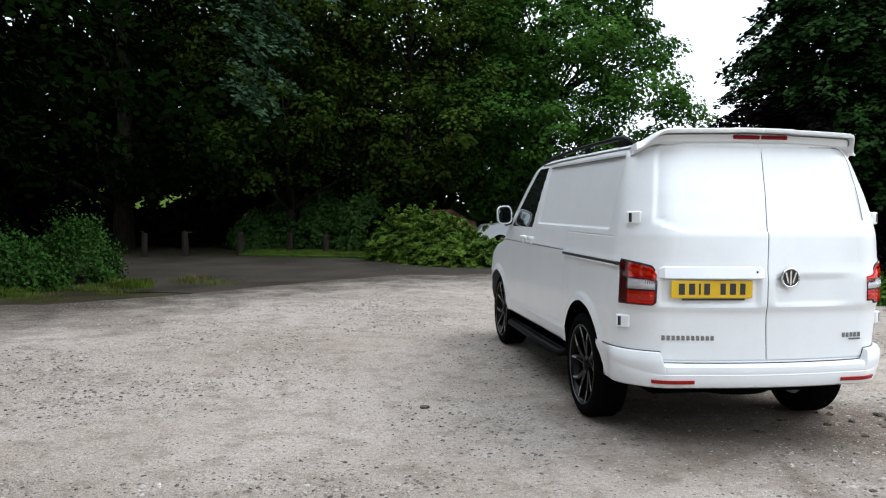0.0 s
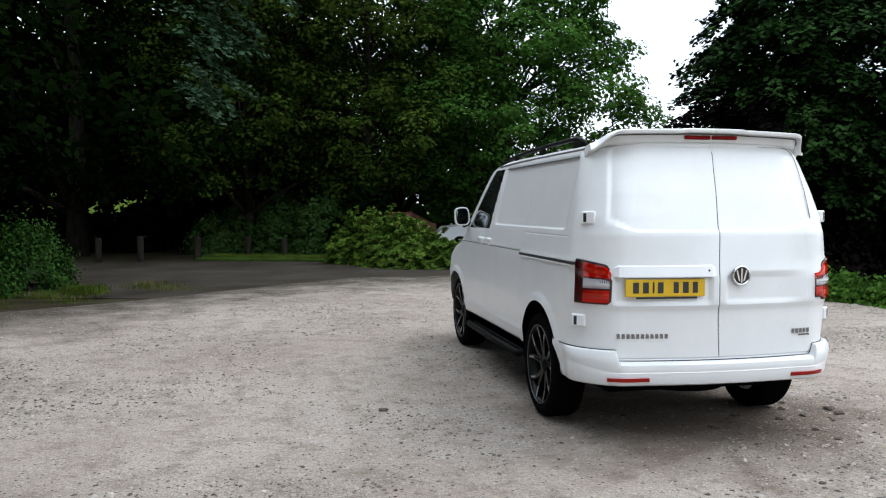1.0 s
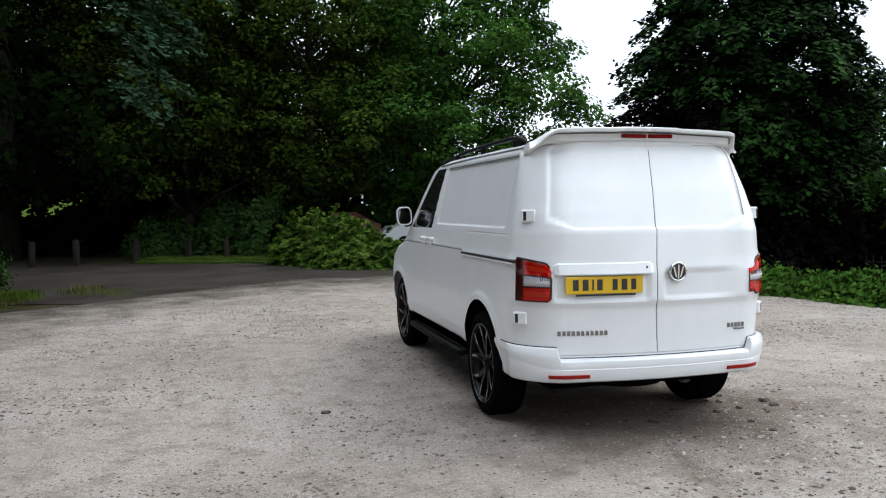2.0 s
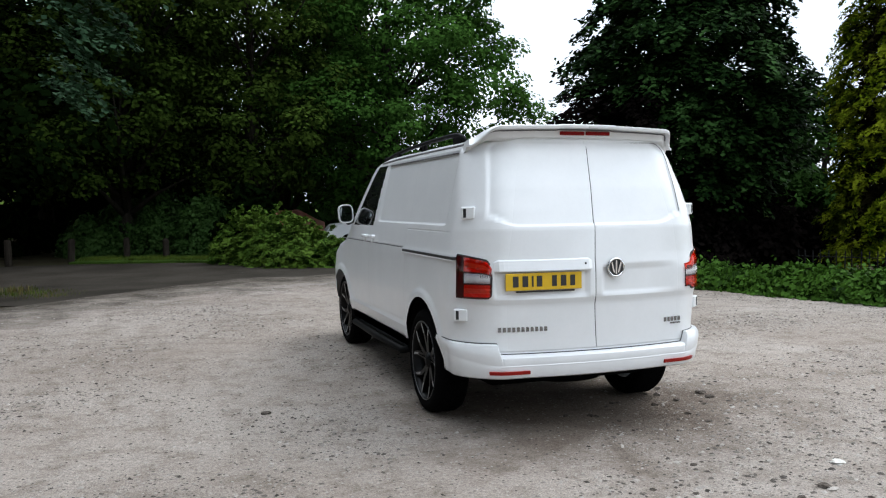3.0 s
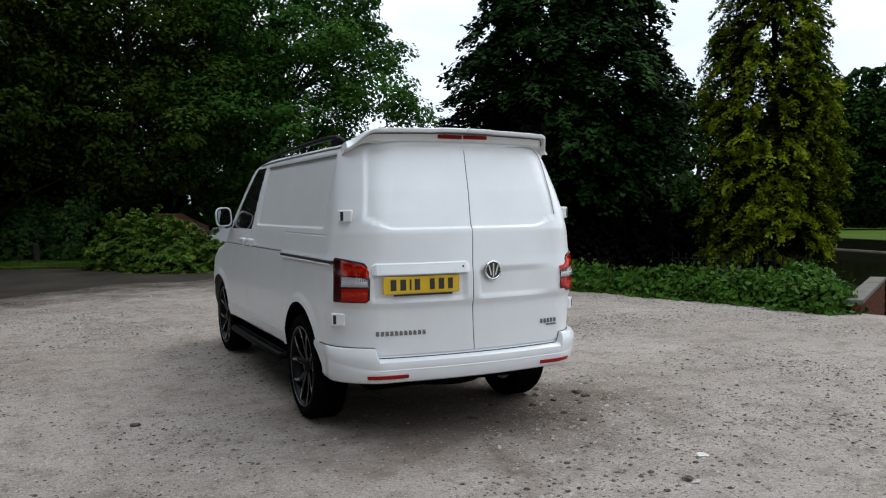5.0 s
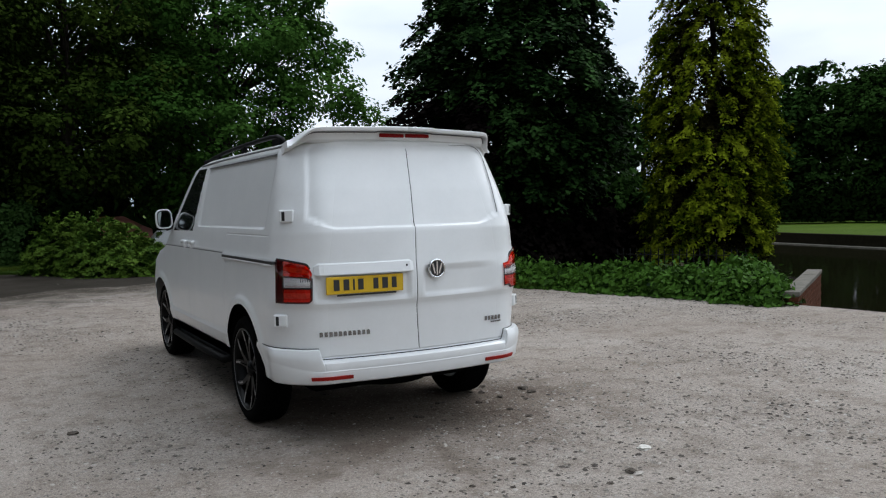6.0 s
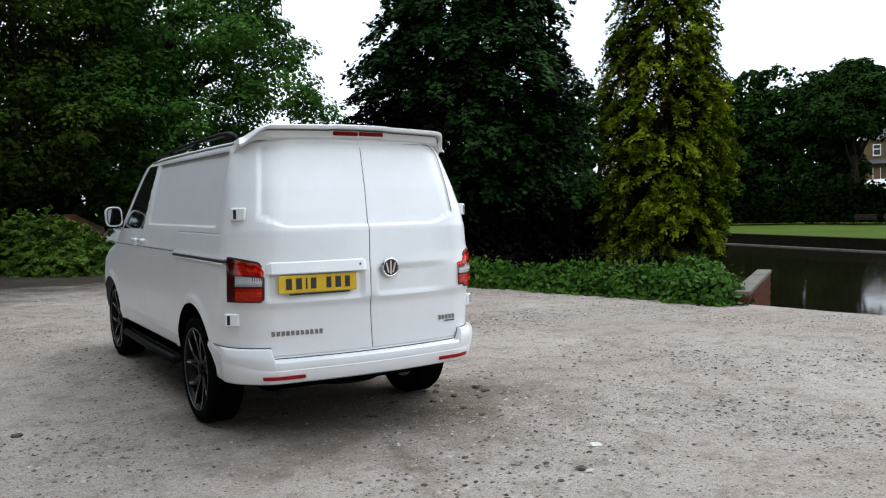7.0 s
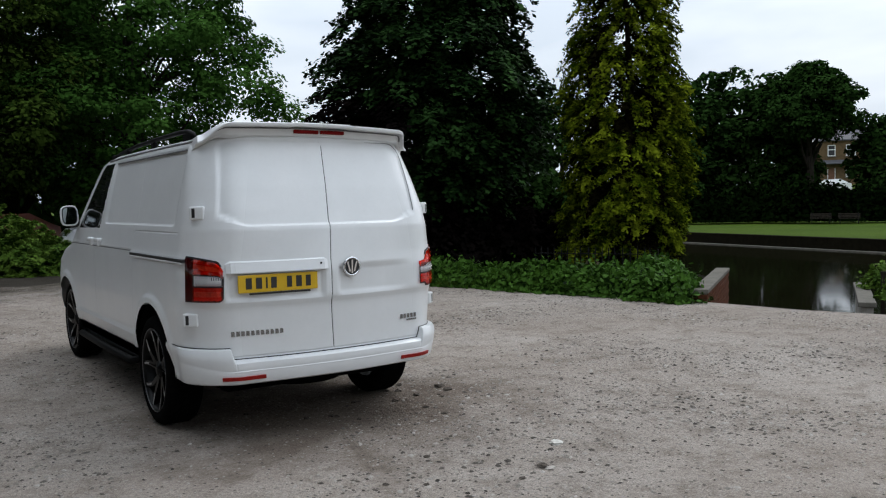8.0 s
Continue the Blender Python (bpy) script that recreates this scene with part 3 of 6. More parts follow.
make_ground()
GRAVEL_EDGE = [(-30, 3.4), (-12, 6.6), (-7.33, 8.3), (-6.38, 8.55), (-5.46, 9.2), (-4.46, 10.0), (-3.54, 10.9), (-2.24, 12.15), (-1.0, 13.1), (1.0, 13.4), (4.0, 11.4), (6.0, 8.0), (6.95, 5.3), (7.4, 3.3)]
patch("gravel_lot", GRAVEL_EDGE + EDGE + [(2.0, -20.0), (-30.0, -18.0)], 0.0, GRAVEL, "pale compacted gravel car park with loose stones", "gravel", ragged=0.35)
patch("tarmac_drive", [(-8.4, 11.4), (-5.6, 10.3), (-4.2, 9.7), (-2.9, 10.8), (-1.7, 12.0), (1.0, 12.3), (4.2, 10.9), (5.6, 13.5), (2.5, 16.5), (-0.5, 18.8), (-4.6, 20.8), (-9.5, 20.8)],
      -0.025, TARMAC, "old dark tarmac strewn with leaf litter", "tarmac", ragged=0.15, cut=2.0, span=(-10, 22))
patch("grass_verge", [(-4.9, 20.9), (-3.2, 20.2), (-1.3, 19.2), (-0.3, 19.0), (-0.9, 23.4), (-4.7, 24.0)], 0.03, GRASS, "mossy grass verge at the foot of the trees", "grass", ragged=0.2, cut=2.0, span=(-6, 24))
water = raw("water", [(x, y, WATER_Z) for x, y in POND], [tuple(range(len(POND)))], WATER)
tagged(water, "still dark green pond water", "water", kind="structure")


def wall_run(name, points, z0, z1, thick, material, label, cap=None, outward=1):
    """A plain retaining wall that follows a line of points; its outer face lies on the line."""
    bm = bmesh.new()
    for zlo, zhi, t0, t1 in ((z0, z1, 0.0, thick),):
        ring = []
        for i, (x, y) in enumerate(points):
            a, b = Vector((*points[max(i - 1, 0)], 0)), Vector((*points[min(i + 1, len(points) - 1)], 0))
            d = (b - a).normalized()
            n = Vector((d.y, -d.x, 0)) * outward
            p = Vector((x, y, 0))
            ring.append([bm.verts.new((p + n * t).to_tuple()[:2] + (z,)) for t, z in ((t0, zlo), (t0, zhi), (t1, zhi), (t1, zlo))])
        for r, q in zip(ring, ring[1:]):
            for k in range(4):
                bm.faces.new((r[k], r[(k + 1) % 4], q[(k + 1) % 4], q[k]))
        bm.faces.new(ring[0])
        bm.faces.new(ring[-1])
    bmesh.ops.recalc_face_normals(bm, faces=bm.faces[:])
    return tagged(part(name, bm, material), label, "wall", kind="structure")


wall_run("lot_edge_wall", EDGE, -1.3, -0.02, 0.35, STONE, "worn stone edge of the lot above the pond", outward=1)
FAR_EDGE = [(25.5, -4.0), (27.9, 10.2), (29.8, 19.8), (32.5, 33.0)]
wall_run("far_bank_wall", FAR_EDGE, -1.3, -0.14, 0.5, DARK_STONE, "dark mossy stone wall along the far bank", outward=1)
wall_run("far_bank_ledge", [(x - 0.35, y + 0.02) for x, y in FAR_EDGE], -1.3, -0.58, 0.34, LEDGE, "pale ledge at the far waterline", outward=1)
wall_run("near_bank_wall", [(10.9, 5.0), (14.0, 10.3), (17.5, 17.0), (24.0, 31.0)], -1.3, -0.03, 0.4, DARK_STONE, "dark stone wall below the trees", outward=-1)

# ---- the van ----
def curve(pairs):
    xs, ys = [p[0] for p in pairs], [p[1] for p in pairs]
    return lambda z: float(np.interp(z, xs, ys))


HALF_W = curve([(0.36, 0.885), (0.52, 0.918), (0.56, 0.928), (0.80, 0.938), (1.10, 0.932), (1.16, 0.928), (1.18, 0.921), (1.32, 0.90), (1.45, 0.875), (1.65, 0.832),
                (1.80, 0.795), (1.86, 0.776), (1.90, 0.750), (1.93, 0.705), (1.95, 0.64), (1.965, 0.53), (1.975, 0.38), (1.98, 0.2)])
REAR_Y = curve([(0.30, 0.06), (0.50, -0.005), (0.80, -0.028), (0.838, -0.033), (0.888, -0.056), (1.05, -0.06), (1.33, -0.03), (1.60, 0.055), (1.80, 0.135), (1.86, 0.160),
                (1.90, 0.178), (1.93, 0.200), (1.95, 0.27), (1.965, 0.42), (1.975, 0.60), (1.98, 0.9)])
FRONT_Y = curve([(0.30, 4.76), (0.50, 4.86), (0.80, 4.86), (0.98, 4.78), (1.08, 4.55), (1.14, 4.25), (1.50, 3.84), (1.80, 3.50), (1.86, 3.42), (1.90, 3.30), (1.93, 3.18),
                 (1.95, 3.05), (1.965, 2.9), (1.975, 2.65), (1.98, 2.3)])
CROWN = curve([(1.15, 0.087), (1.45, 0.045)])       # bow of the rear end in plan
RC, RCY = 0.28, 0.32
NC = 40             # steps round a rear corner
HUB_Z, ARCH_R, TYRE_R = 0.37, 0.468, 0.37
RISE = 0.045       # the lot rises slightly under the front wheels
LIFT = 0.038      # ride height of everything but the wheels
ARCH_Z = 0.35
B_POST = 2.72
AXLES = (0.968, 3.985)


def groove(lines, at, w=0.005):
    return sorted(set(lines) | {at - w, at, at + w})


def smooth(a, b, v):
    t = np.clip((v - a) / (b - a), 0, 1)
    return t * t * (3 - 2 * t)


def rounded(u, v, u0, u1, v0, v1, r):
    """Signed distance to a rounded rectangle; negative inside."""
    qu = np.abs(u - (u0 + u1) / 2) - (u1 - u0) / 2 + r
    qv = np.abs(v - (v0 + v1) / 2) - (v1 - v0) / 2 + r
    return np.hypot(np.maximum(qu, 0), np.maximum(qv, 0)) + np.minimum(np.maximum(qu, qv), 0) - r


ZS = [0.36 + 0.02 * k for k in range(76)]
ZS = groove(ZS, 0.53, 0.004)
ZS = groove(ZS, 0.44, 0.004)
ZS = sorted(set(ZS) | {1.335, 1.341, 1.347, 1.353, 1.359, 0.846, 0.854, 0.866, 0.874, 1.345, 1.352, 1.365, 1.372})
ZS = groove(ZS, 1.312, 0.003)
ZS = groove(ZS, 1.165, 0.003)
ZS = [z for z in ZS if z <= 1.861] + [1.872, 1.882, 1.892, 1.90, 1.91, 1.92, 1.93, 1.94, 1.95, 1.958, 1.965, 1.971, 1.976, 1.98]
RF = groove([k / 42 for k in range(43)], 0.965, 0.006)      # shares of the rear half width
RF = sorted(set(RF) | {0.006, 0.014})
SY = groove([0.30 + 0.025 * k for k in range(105)], B_POST, 0.004)
SY = groove([y for y in SY if y <= B_POST + 0.005], 1.42, 0.004)
SIDE_TOP = B_POST


def half_outline(z):
    """Points of the left half of the slice at z, from the tail's middle to the nose's, with a tag each."""
    w, r, f = HALF_W(z), REAR_Y(z), FRONT_Y(z)
    rc = min(RC, w * 0.6)
    xr = w - rc
    pts = []
    for s in RF:
        x = xr * s
        pts.append((-x, r + CROWN(z) * (x / 0.75) ** 2, "rear"))
    ye, lead = r + CROWN(z) * (xr / 0.75) ** 2, CROWN(z) * xr * rc * 3.55
    for k in range(1, NC + 1):
        a = math.pi / 2 * k / NC
        pts.append((-(xr + rc * math.sin(a)), ye + RCY * (1 - math.cos(a)) + lead * math.sin(a), "corner"))
    ys = ye + RCY + lead
    fy, fx = 0.60, min(0.30, w * 0.5)
    yb = min(SIDE_TOP, f - fy - 0.12)
    for y in SY[1:]:
        pts.append((-w, ys + (y - 0.30) * (yb - ys) / (B_POST + 0.004 - 0.30), "side"))
    for k in range(1, 41):
        pts.append((-w, yb + (f - fy - yb) * k / 40, "door"))
    for k in range(1, 15):
        a = math.pi / 2 * k / 14
        pts.append((-(w - fx * (1 - math.cos(a))), f - fy + fy * math.sin(a) * 0.97, "nose"))
    for k in range(1, 9):
        x = (w - fx) * (1 - k / 8)
        pts.append((-x, f - 0.018 * (x / (w - fx)) ** 2, "nose"))
    return pts


def shaped(P, tags, right=False):
    """Presses the panels, grooves and arches into one half (rows of slices, drawn as the left one)."""
    x, y, z = P[..., 0], P[..., 1], P[..., 2]
    rear = np.isin(tags, ["rear", "corner"])[None, :] & (z < 1.935)
    side = np.isin(tags, ["side", "door"])[None, :] & (z < 1.87)
    dy, dx = np.zeros_like(x), np.zeros_like(x)
    # pressed window fields of the rear doors, number plate recess
    edge, rise = (-0.668, 0.47) if right else (-0.762 + 0.17 * (z - 1.35), 0.55)
    sill = 1.352 + 0.065 * np.clip((np.abs(x) - rise) / 0.18, 0, 1) ** 1.7
    press = rear * 0.016 * smooth(0.005, -0.010, np.maximum(rounded(x, z, edge, 0.790, 1.20, 1.908, 0.06), sill - z))
    tx, ty = np.gradient(x, axis=1), np.gradient(y, axis=1)
    size = np.maximum(np.hypot(tx, ty), 1e-9)
    dx += press * ty / size
    dy -= press * tx / size
    # on the right door the recess runs out towards the lamp
    fade = smooth(0.655, 0.40, np.abs(x)) if right else 1.0
    dy += rear * 0.020 * fade * smooth(0.004, -0.014, rounded(x, z, -0.90 if right else -0.722, -0.05, 0.885, 1.075, 0.03))
    # shut lines
    dy += rear * 0.007 * ((np.abs(x) < 1e-6) & (z > 0.524))
    rs = np.array([abs(t - 0.965) < 1e-6 for t in RF] + [False] * (len(tags) - len(RF)))[None, :]
    dy += rear * 0.0004 * (rs & (z > 0.53))
    dy += rear * 0.012 * ((np.abs(z - 0.53) < 1e-6) & (np.abs(x) < 0.74))
    # side: pressed panel, belt line, rail cover line, door gaps
    dx += side * 0.014 * smooth(0.004, -0.010, rounded(y, z, 0.50, B_POST - 0.26, 1.355, 1.865, 0.05))
    dx += side * 0.006 * ((np.abs(z - 1.312) < 1e-6) & (y > 0.42) & (y < 1.42))
    dx += side * 0.011 * ((np.abs(z - 1.165) < 1e-6) & (y > 1.5) & (y < 4.1))
    i1 = len(RF) + NC + [abs(v - B_POST) < 1e-6 for v in SY[1:]].index(True)
    i2 = len(RF) + NC + [abs(v - 1.42) < 1e-6 for v in SY[1:]].index(True)
    lines = np.zeros(len(tags), bool)
    lines[[i1, i2]] = True
    dx += side * 0.006 * (lines[None, :] & (z > 0.44) & (z < 1.84))
    dx += side * 0.010 * ((np.abs(z - 0.44) < 1e-6) & (y > 1.42) & (y < 3.6))
    # flared lips round the wheel openings
    for ya in AXLES:
        d = np.hypot(y - ya, z - ARCH_Z)
        dx -= side * 0.016 * smooth(0.075, 0.03, d - ARCH_R) * (z < 1.0)
    # soft crease above the sill
    dx += side * 0.010 * np.exp(-((z - 0.56) / 0.012) ** 2) * (y > 1.45) * (y < 3.5)
    dx -= side * 0.015 * smooth(0.566, 0.548, z) * smooth(0.40, 0.46, z) * (y > 1.42) * (y < 3.55)
    P[..., 0] += dx
    P[..., 1] += dy
    # cut the wheel openings: draw the rim of the hole onto a circle
    hole = np.zeros_like(x, bool)
    for ya in AXLES:
        d = np.hypot(P[..., 1] - ya, P[..., 2] - ARCH_Z)
        sel = np.isin(tags, ["side", "door", "nose", "corner"])[None, :] & (d < ARCH_R) & (P[..., 2] < 1.0)
        hole |= sel
        snap = np.zeros_like(sel)
        snap[1:-1, 1:-1] = sel[1:-1, 1:-1] & ~(sel[2:, 1:-1] & sel[:-2, 1:-1] & sel[1:-1, 2:] & sel[1:-1, :-2] & sel[2:, 2:] & sel[2:, :-2])
        k = ARCH_R / np.maximum(d, 1e-6)
        P[..., 1] = np.where(snap, ya + (P[..., 1] - ya) * k, P[..., 1])
        P[..., 2] = np.where(snap, ARCH_Z + (P[..., 2] - ARCH_Z) * k, P[..., 2])
        hole &= ~snap
    return P, hole


WINDOW = [(2.62, 1.315), (2.50, 1.855), (3.10, 1.855), (3.32, 1.74), (3.86, 1.305)]


def in_window(y, z):
    return inside(WINDOW, y, z)


def door_shift(z):
    """How far the gap between the rear doors stands off the middle."""
    return np.interp(z, [0.5, 0.70, 0.89, 1.12, 1.36, 1.76, 1.93], [-0.014, -0.030, -0.042, -0.045, -0.030, 0.006, 0.024])


def build_shell(van):
    rows = [half_outline(z) for z in ZS]
    tags = np.array([p[2] for p in rows[0]])
    P = np.array([[(p[0], p[1], z) for p in row] for z, row in zip(ZS, rows)], float)
    Q, hole = shaped(P.copy(), tags, right=True)
    P, hole = shaped(P, tags)
    nz, nu = P.shape[:2]
    Q[..., 0] *= -1
    flat = np.concatenate([P.reshape(-1, 3), Q.reshape(-1, 3)])
    flat[:, 0] += door_shift(flat[:, 2]) * np.clip(1 - (flat[:, 0] / 0.7) ** 2, 0, 1) * (flat[:, 1] < 0.9) * (flat[:, 2] < 1.9)
    groups = {k: [] for k in ("shell", "rear_door_l", "rear_door_r", "sliding_door", "front_door_l", "front_door_r", "pane_l", "pane_r", "windscreen")}
    for half in (0, 1):
        off = half * nz * nu
        for k in range(nz - 1):
            z = (ZS[k] + ZS[k + 1]) / 2
            for i in range(nu - 1):
                q = (k * nu + i, k * nu + i + 1, (k + 1) * nu + i + 1, (k + 1) * nu + i)
                kk, ii = [k, k, k + 1, k + 1], [i, i + 1, i + 1, i]
                if all(hole[a, b] for a, b in zip(kk, ii)) or any(hole[a, b] for a, b in zip(kk, ii)):
                    continue
                y = P[k:k + 2, i:i + 2, 1].mean()
                t = tags[i + 1]
                g = "shell"
                if t == "rear" and z > 0.53 and z < 1.925 and i + 1 < len(RF) and RF[i + 1] <= 0.9651:
                    g = "rear_door_r" if half else "rear_door_l"
                elif t in ("side", "door"):
                    if in_window(y, z):
                        g = "pane_r" if half else "pane_l"
                    elif half == 0 and 1.42 < y < B_POST and 0.44 < z < 1.84:
                        g = "sliding_door"
                    elif t == "door" and 0.44 < z < 1.86 and y < 3.95 and y > B_POST:
                        g = "front_door_r" if half else "front_door_l"
                elif t == "nose" and 1.16 < z < 1.83 and abs(P[k, i, 0]) < 0.72:
                    g = "windscreen"
                q = tuple(a + off for a in q)
                groups[g].append(q if half else q[::-1])
    top = (nz - 1) * nu
    for i in range(nu - 1):
        groups["shell"].append((top + i, top + i + 1, nz * nu + top + i + 1, nz * nu + top + i))

    # one set of normals for the whole skin, so that panels meet without a crease in the light
    whole = bmesh.new()
    vs = [whole.verts.new(p) for p in flat]
    for fs in groups.values():
        for f in fs:
            whole.faces.new([vs[a] for a in f])
    bmesh.ops.remove_doubles(whole, verts=whole.verts[:], dist=0.0004)
    bmesh.ops.recalc_face_normals(whole, faces=whole.faces[:])
    whole.normal_update()
    normals = {tuple(round(c, 3) for c in vert.co): vert.normal.copy() for vert in whole.verts}
    whole.free()

    def emit(name, key, mat, parent, label=""):
        used = sorted({a for f in groups[key] for a in f})
        at = {a: j for j, a in enumerate(used)}
        ob = raw(name, flat[used], [tuple(at[a] for a in f) for f in groups[key]], mat, parent, label, smooth=True)
        bm = bmesh.new()
        bm.from_mesh(ob.data)
        bmesh.ops.remove_doubles(bm, verts=bm.verts[:], dist=0.0004)
        bmesh.ops.recalc_face_normals(bm, faces=bm.faces[:])
        bm.to_mesh(ob.data)
        bm.free()
        ob.data.normals_split_custom_set_from_vertices([normals.get(tuple(round(c, 3) for c in vert.co), vert.normal) for vert in ob.data.vertices])
        return ob

    body = emit("body", "shell", PAINT, van, "white painted bodyshell")
    left = emit("rear_door", "rear_door_l", PAINT, van)
    right = emit("rear_door", "rear_door_r", PAINT, van)
    slide = emit("sliding_door", "sliding_door", PAINT, van)
    fl = emit("front_door", "front_door_l", PAINT, van)
    fr = emit("front_door", "front_door_r", PAINT, van)
    emit("window_pane", "pane_l", GLASS_DARK, fl, "dark tinted window")
    emit("window_pane", "pane_r", GLASS_DARK, fr, "dark tinted window")
    emit("windscreen", "windscreen", GLASS_DARK, van, "dark windscreen")
    return body, left, right, slide, fl, fr


def skin(z, s):
    """A point on the left rear corner: s runs from the tail's middle (0) through the corner (1 to 2) and along the side (2 and more: metres)."""
    w, r = HALF_W(z), REAR_Y(z)
    xr = w - RC
    ye, lead = r + CROWN(z) * (xr / 0.75) ** 2, CROWN(z) * xr * RC * 3.55
    if s <= 1:
        return Vector((-xr * s, r + CROWN(z) * (xr * s / 0.75) ** 2, z)), Vector((-0.16 * s, -1, 0)).normalized()
    if s <= 2:
        a = math.pi / 2 * (s - 1)
        return Vector((-(xr + RC * math.sin(a)), ye + RCY * (1 - math.cos(a)) + lead * math.sin(a), z)), Vector((-math.sin(a), -math.cos(a), 0)).normalized()
    return Vector((-w, ye + RCY + lead + (s - 2), z)), Vector((-1, 0, 0))


def wrap(name, s_list, z_list, out, mat, parent, label="", mirror=False, thick=0.02, flare=None, warp=None, soft=False):
    """A panel laid round the corner, out metres proud of the skin, closed at its edges."""
    verts, faces = [], []
    ns, nz = len(s_list), len(z_list)
    for depth in (out, out - thick):
        for z in z_list:
            for s in s_list:
                p, n = skin(z, s)
                p = p + n * (depth if flare is None else depth + flare(s, z))
                if warp is not None:
                    p.z = warp(s, z)
                verts.append((-p.x if mirror else p.x, p.y, p.z))
    m = ns * nz
    for k in range(nz - 1):
        for i in range(ns - 1):
            a = k * ns + i
            faces.append((a, a + 1, a + ns + 1, a + ns))
            faces.append((m + a, m + a + ns, m + a + ns + 1, m + a + 1))
    ring = [(0, i) for i in range(ns)] + [(k, ns - 1) for k in range(1, nz)] + [(nz - 1, i) for i in range(ns - 2, -1, -1)] + [(k, 0) for k in range(nz - 2, 0, -1)]
    idx = [k * ns + i for k, i in ring]
    for a, b in zip(idx, idx[1:] + idx[:1]):
        faces.append((a, a + m, b + m, b))
    bm = bmesh.new()
    vs = [bm.verts.new(v) for v in verts]
    for f in faces:
        bm.faces.new([vs[i] for i in f])
    bmesh.ops.recalc_face_normals(bm, faces=bm.faces[:])
    ob = part(name, bm, mat, parent, label, smooth=soft)
    if soft:
        ob.data.set_sharp_from_angle(angle=radians(40))
    return ob


def lamp_edge(s, z):
    """The lamp's outline: its top falls towards the tail and its inner corners are rounded."""
    t = min(max((1.72 - s) / 0.53, 0.0), 1.0 + max(0.0, 1.19 - s))
    up, down = smooth(0.99, 1.17, z), smooth(0.96, 0.89, z)
    return z - up * (0.042 * t ** 1.4 + 0.050 * smooth(0.78, 1.0, t) ** 2) + down * 0.020 * smooth(0.88, 1.0, t) ** 2


def tail_light(van, mirror):
    """A wrapped lamp cluster: black case, red, clear and red chambers, and a dark return along the side."""
    lo = 1.06 if mirror else 1.19
    rim, seat = (0.003, 0.010) if mirror else (0.015, 0.032)
    s0 = [lo + (0.012 if mirror else 0.0) + (1.72 - lo - (0.012 if mirror else 0.0)) * k / 22 for k in range(23)]
    thing = wrap("tail_light", s0, [0.884 + k * 0.0206 for k in range(15)], 0.006, BLACK, van, "red and clear tail light cluster", mirror, 0.02, warp=lamp_edge, soft=True)
    s1 = [lo + rim + (1.59 - rim - lo) * k / 18 for k in range(19)]
    for name, za, zb, mat, label in (("red_lens", 1.060, 1.164, LENS_RED, "bright red lens"), ("clear_lens", 0.984, 1.056, LENS_CLEAR, "clear ribbed lens"),
                                     ("fog_lens", 0.891, 0.980, LENS_RED, "red lower lens")):
        wrap(name, s1, [za + (zb - za) * k / 8 for k in range(9)], 0.015, mat, thing, label, mirror, 0.003, warp=lamp_edge, soft=True)
    wrap("side_lens", [1.594 + 0.118 * k / 6 for k in range(7)], [0.891 + 0.273 * k / 14 for k in range(15)], 0.012, LENS_DARK, thing, "near-black red side lens", mirror, 0.004, warp=lamp_edge, soft=True)
    # reflectors behind the lenses
    for za, zb in ((1.066, 1.158), (0.988, 1.052), (0.897, 0.974)):
        wrap("lamp_bowl", [lo + seat + (1.574 - seat - lo) * k / 12 for k in range(13)], [za + (zb - za) * k / 6 for k in range(7)], 0.0095, LAMP_SILVER if za == 0.988 else REFLECTOR, thing, "", mirror, 0.003,
             flare=lambda s, z, m=(za + zb) / 2: 0.003 * (1 - min(1.0, (2 * abs(z - m) / 0.09) ** 2)), warp=lamp_edge, soft=True)
    for k in range(5):
        a = lo + 0.035 + 0.028 * k
        wrap("lamp_flute", [a, a + 0.010], [1.022, 1.052], 0.0138, DARK_CHROME, thing, "", mirror, 0.004)
    wrap("lens_rib", s1[1:17], [1.012, 1.018], 0.0165, WHITE_UPVC, thing, "pale divider", mirror=mirror, thick=0.006)
    wrap("lens_rib", s1[1:17], [0.993, 0.996], 0.0160, AMBER, thing, mirror=mirror, thick=0.006)
    return thing


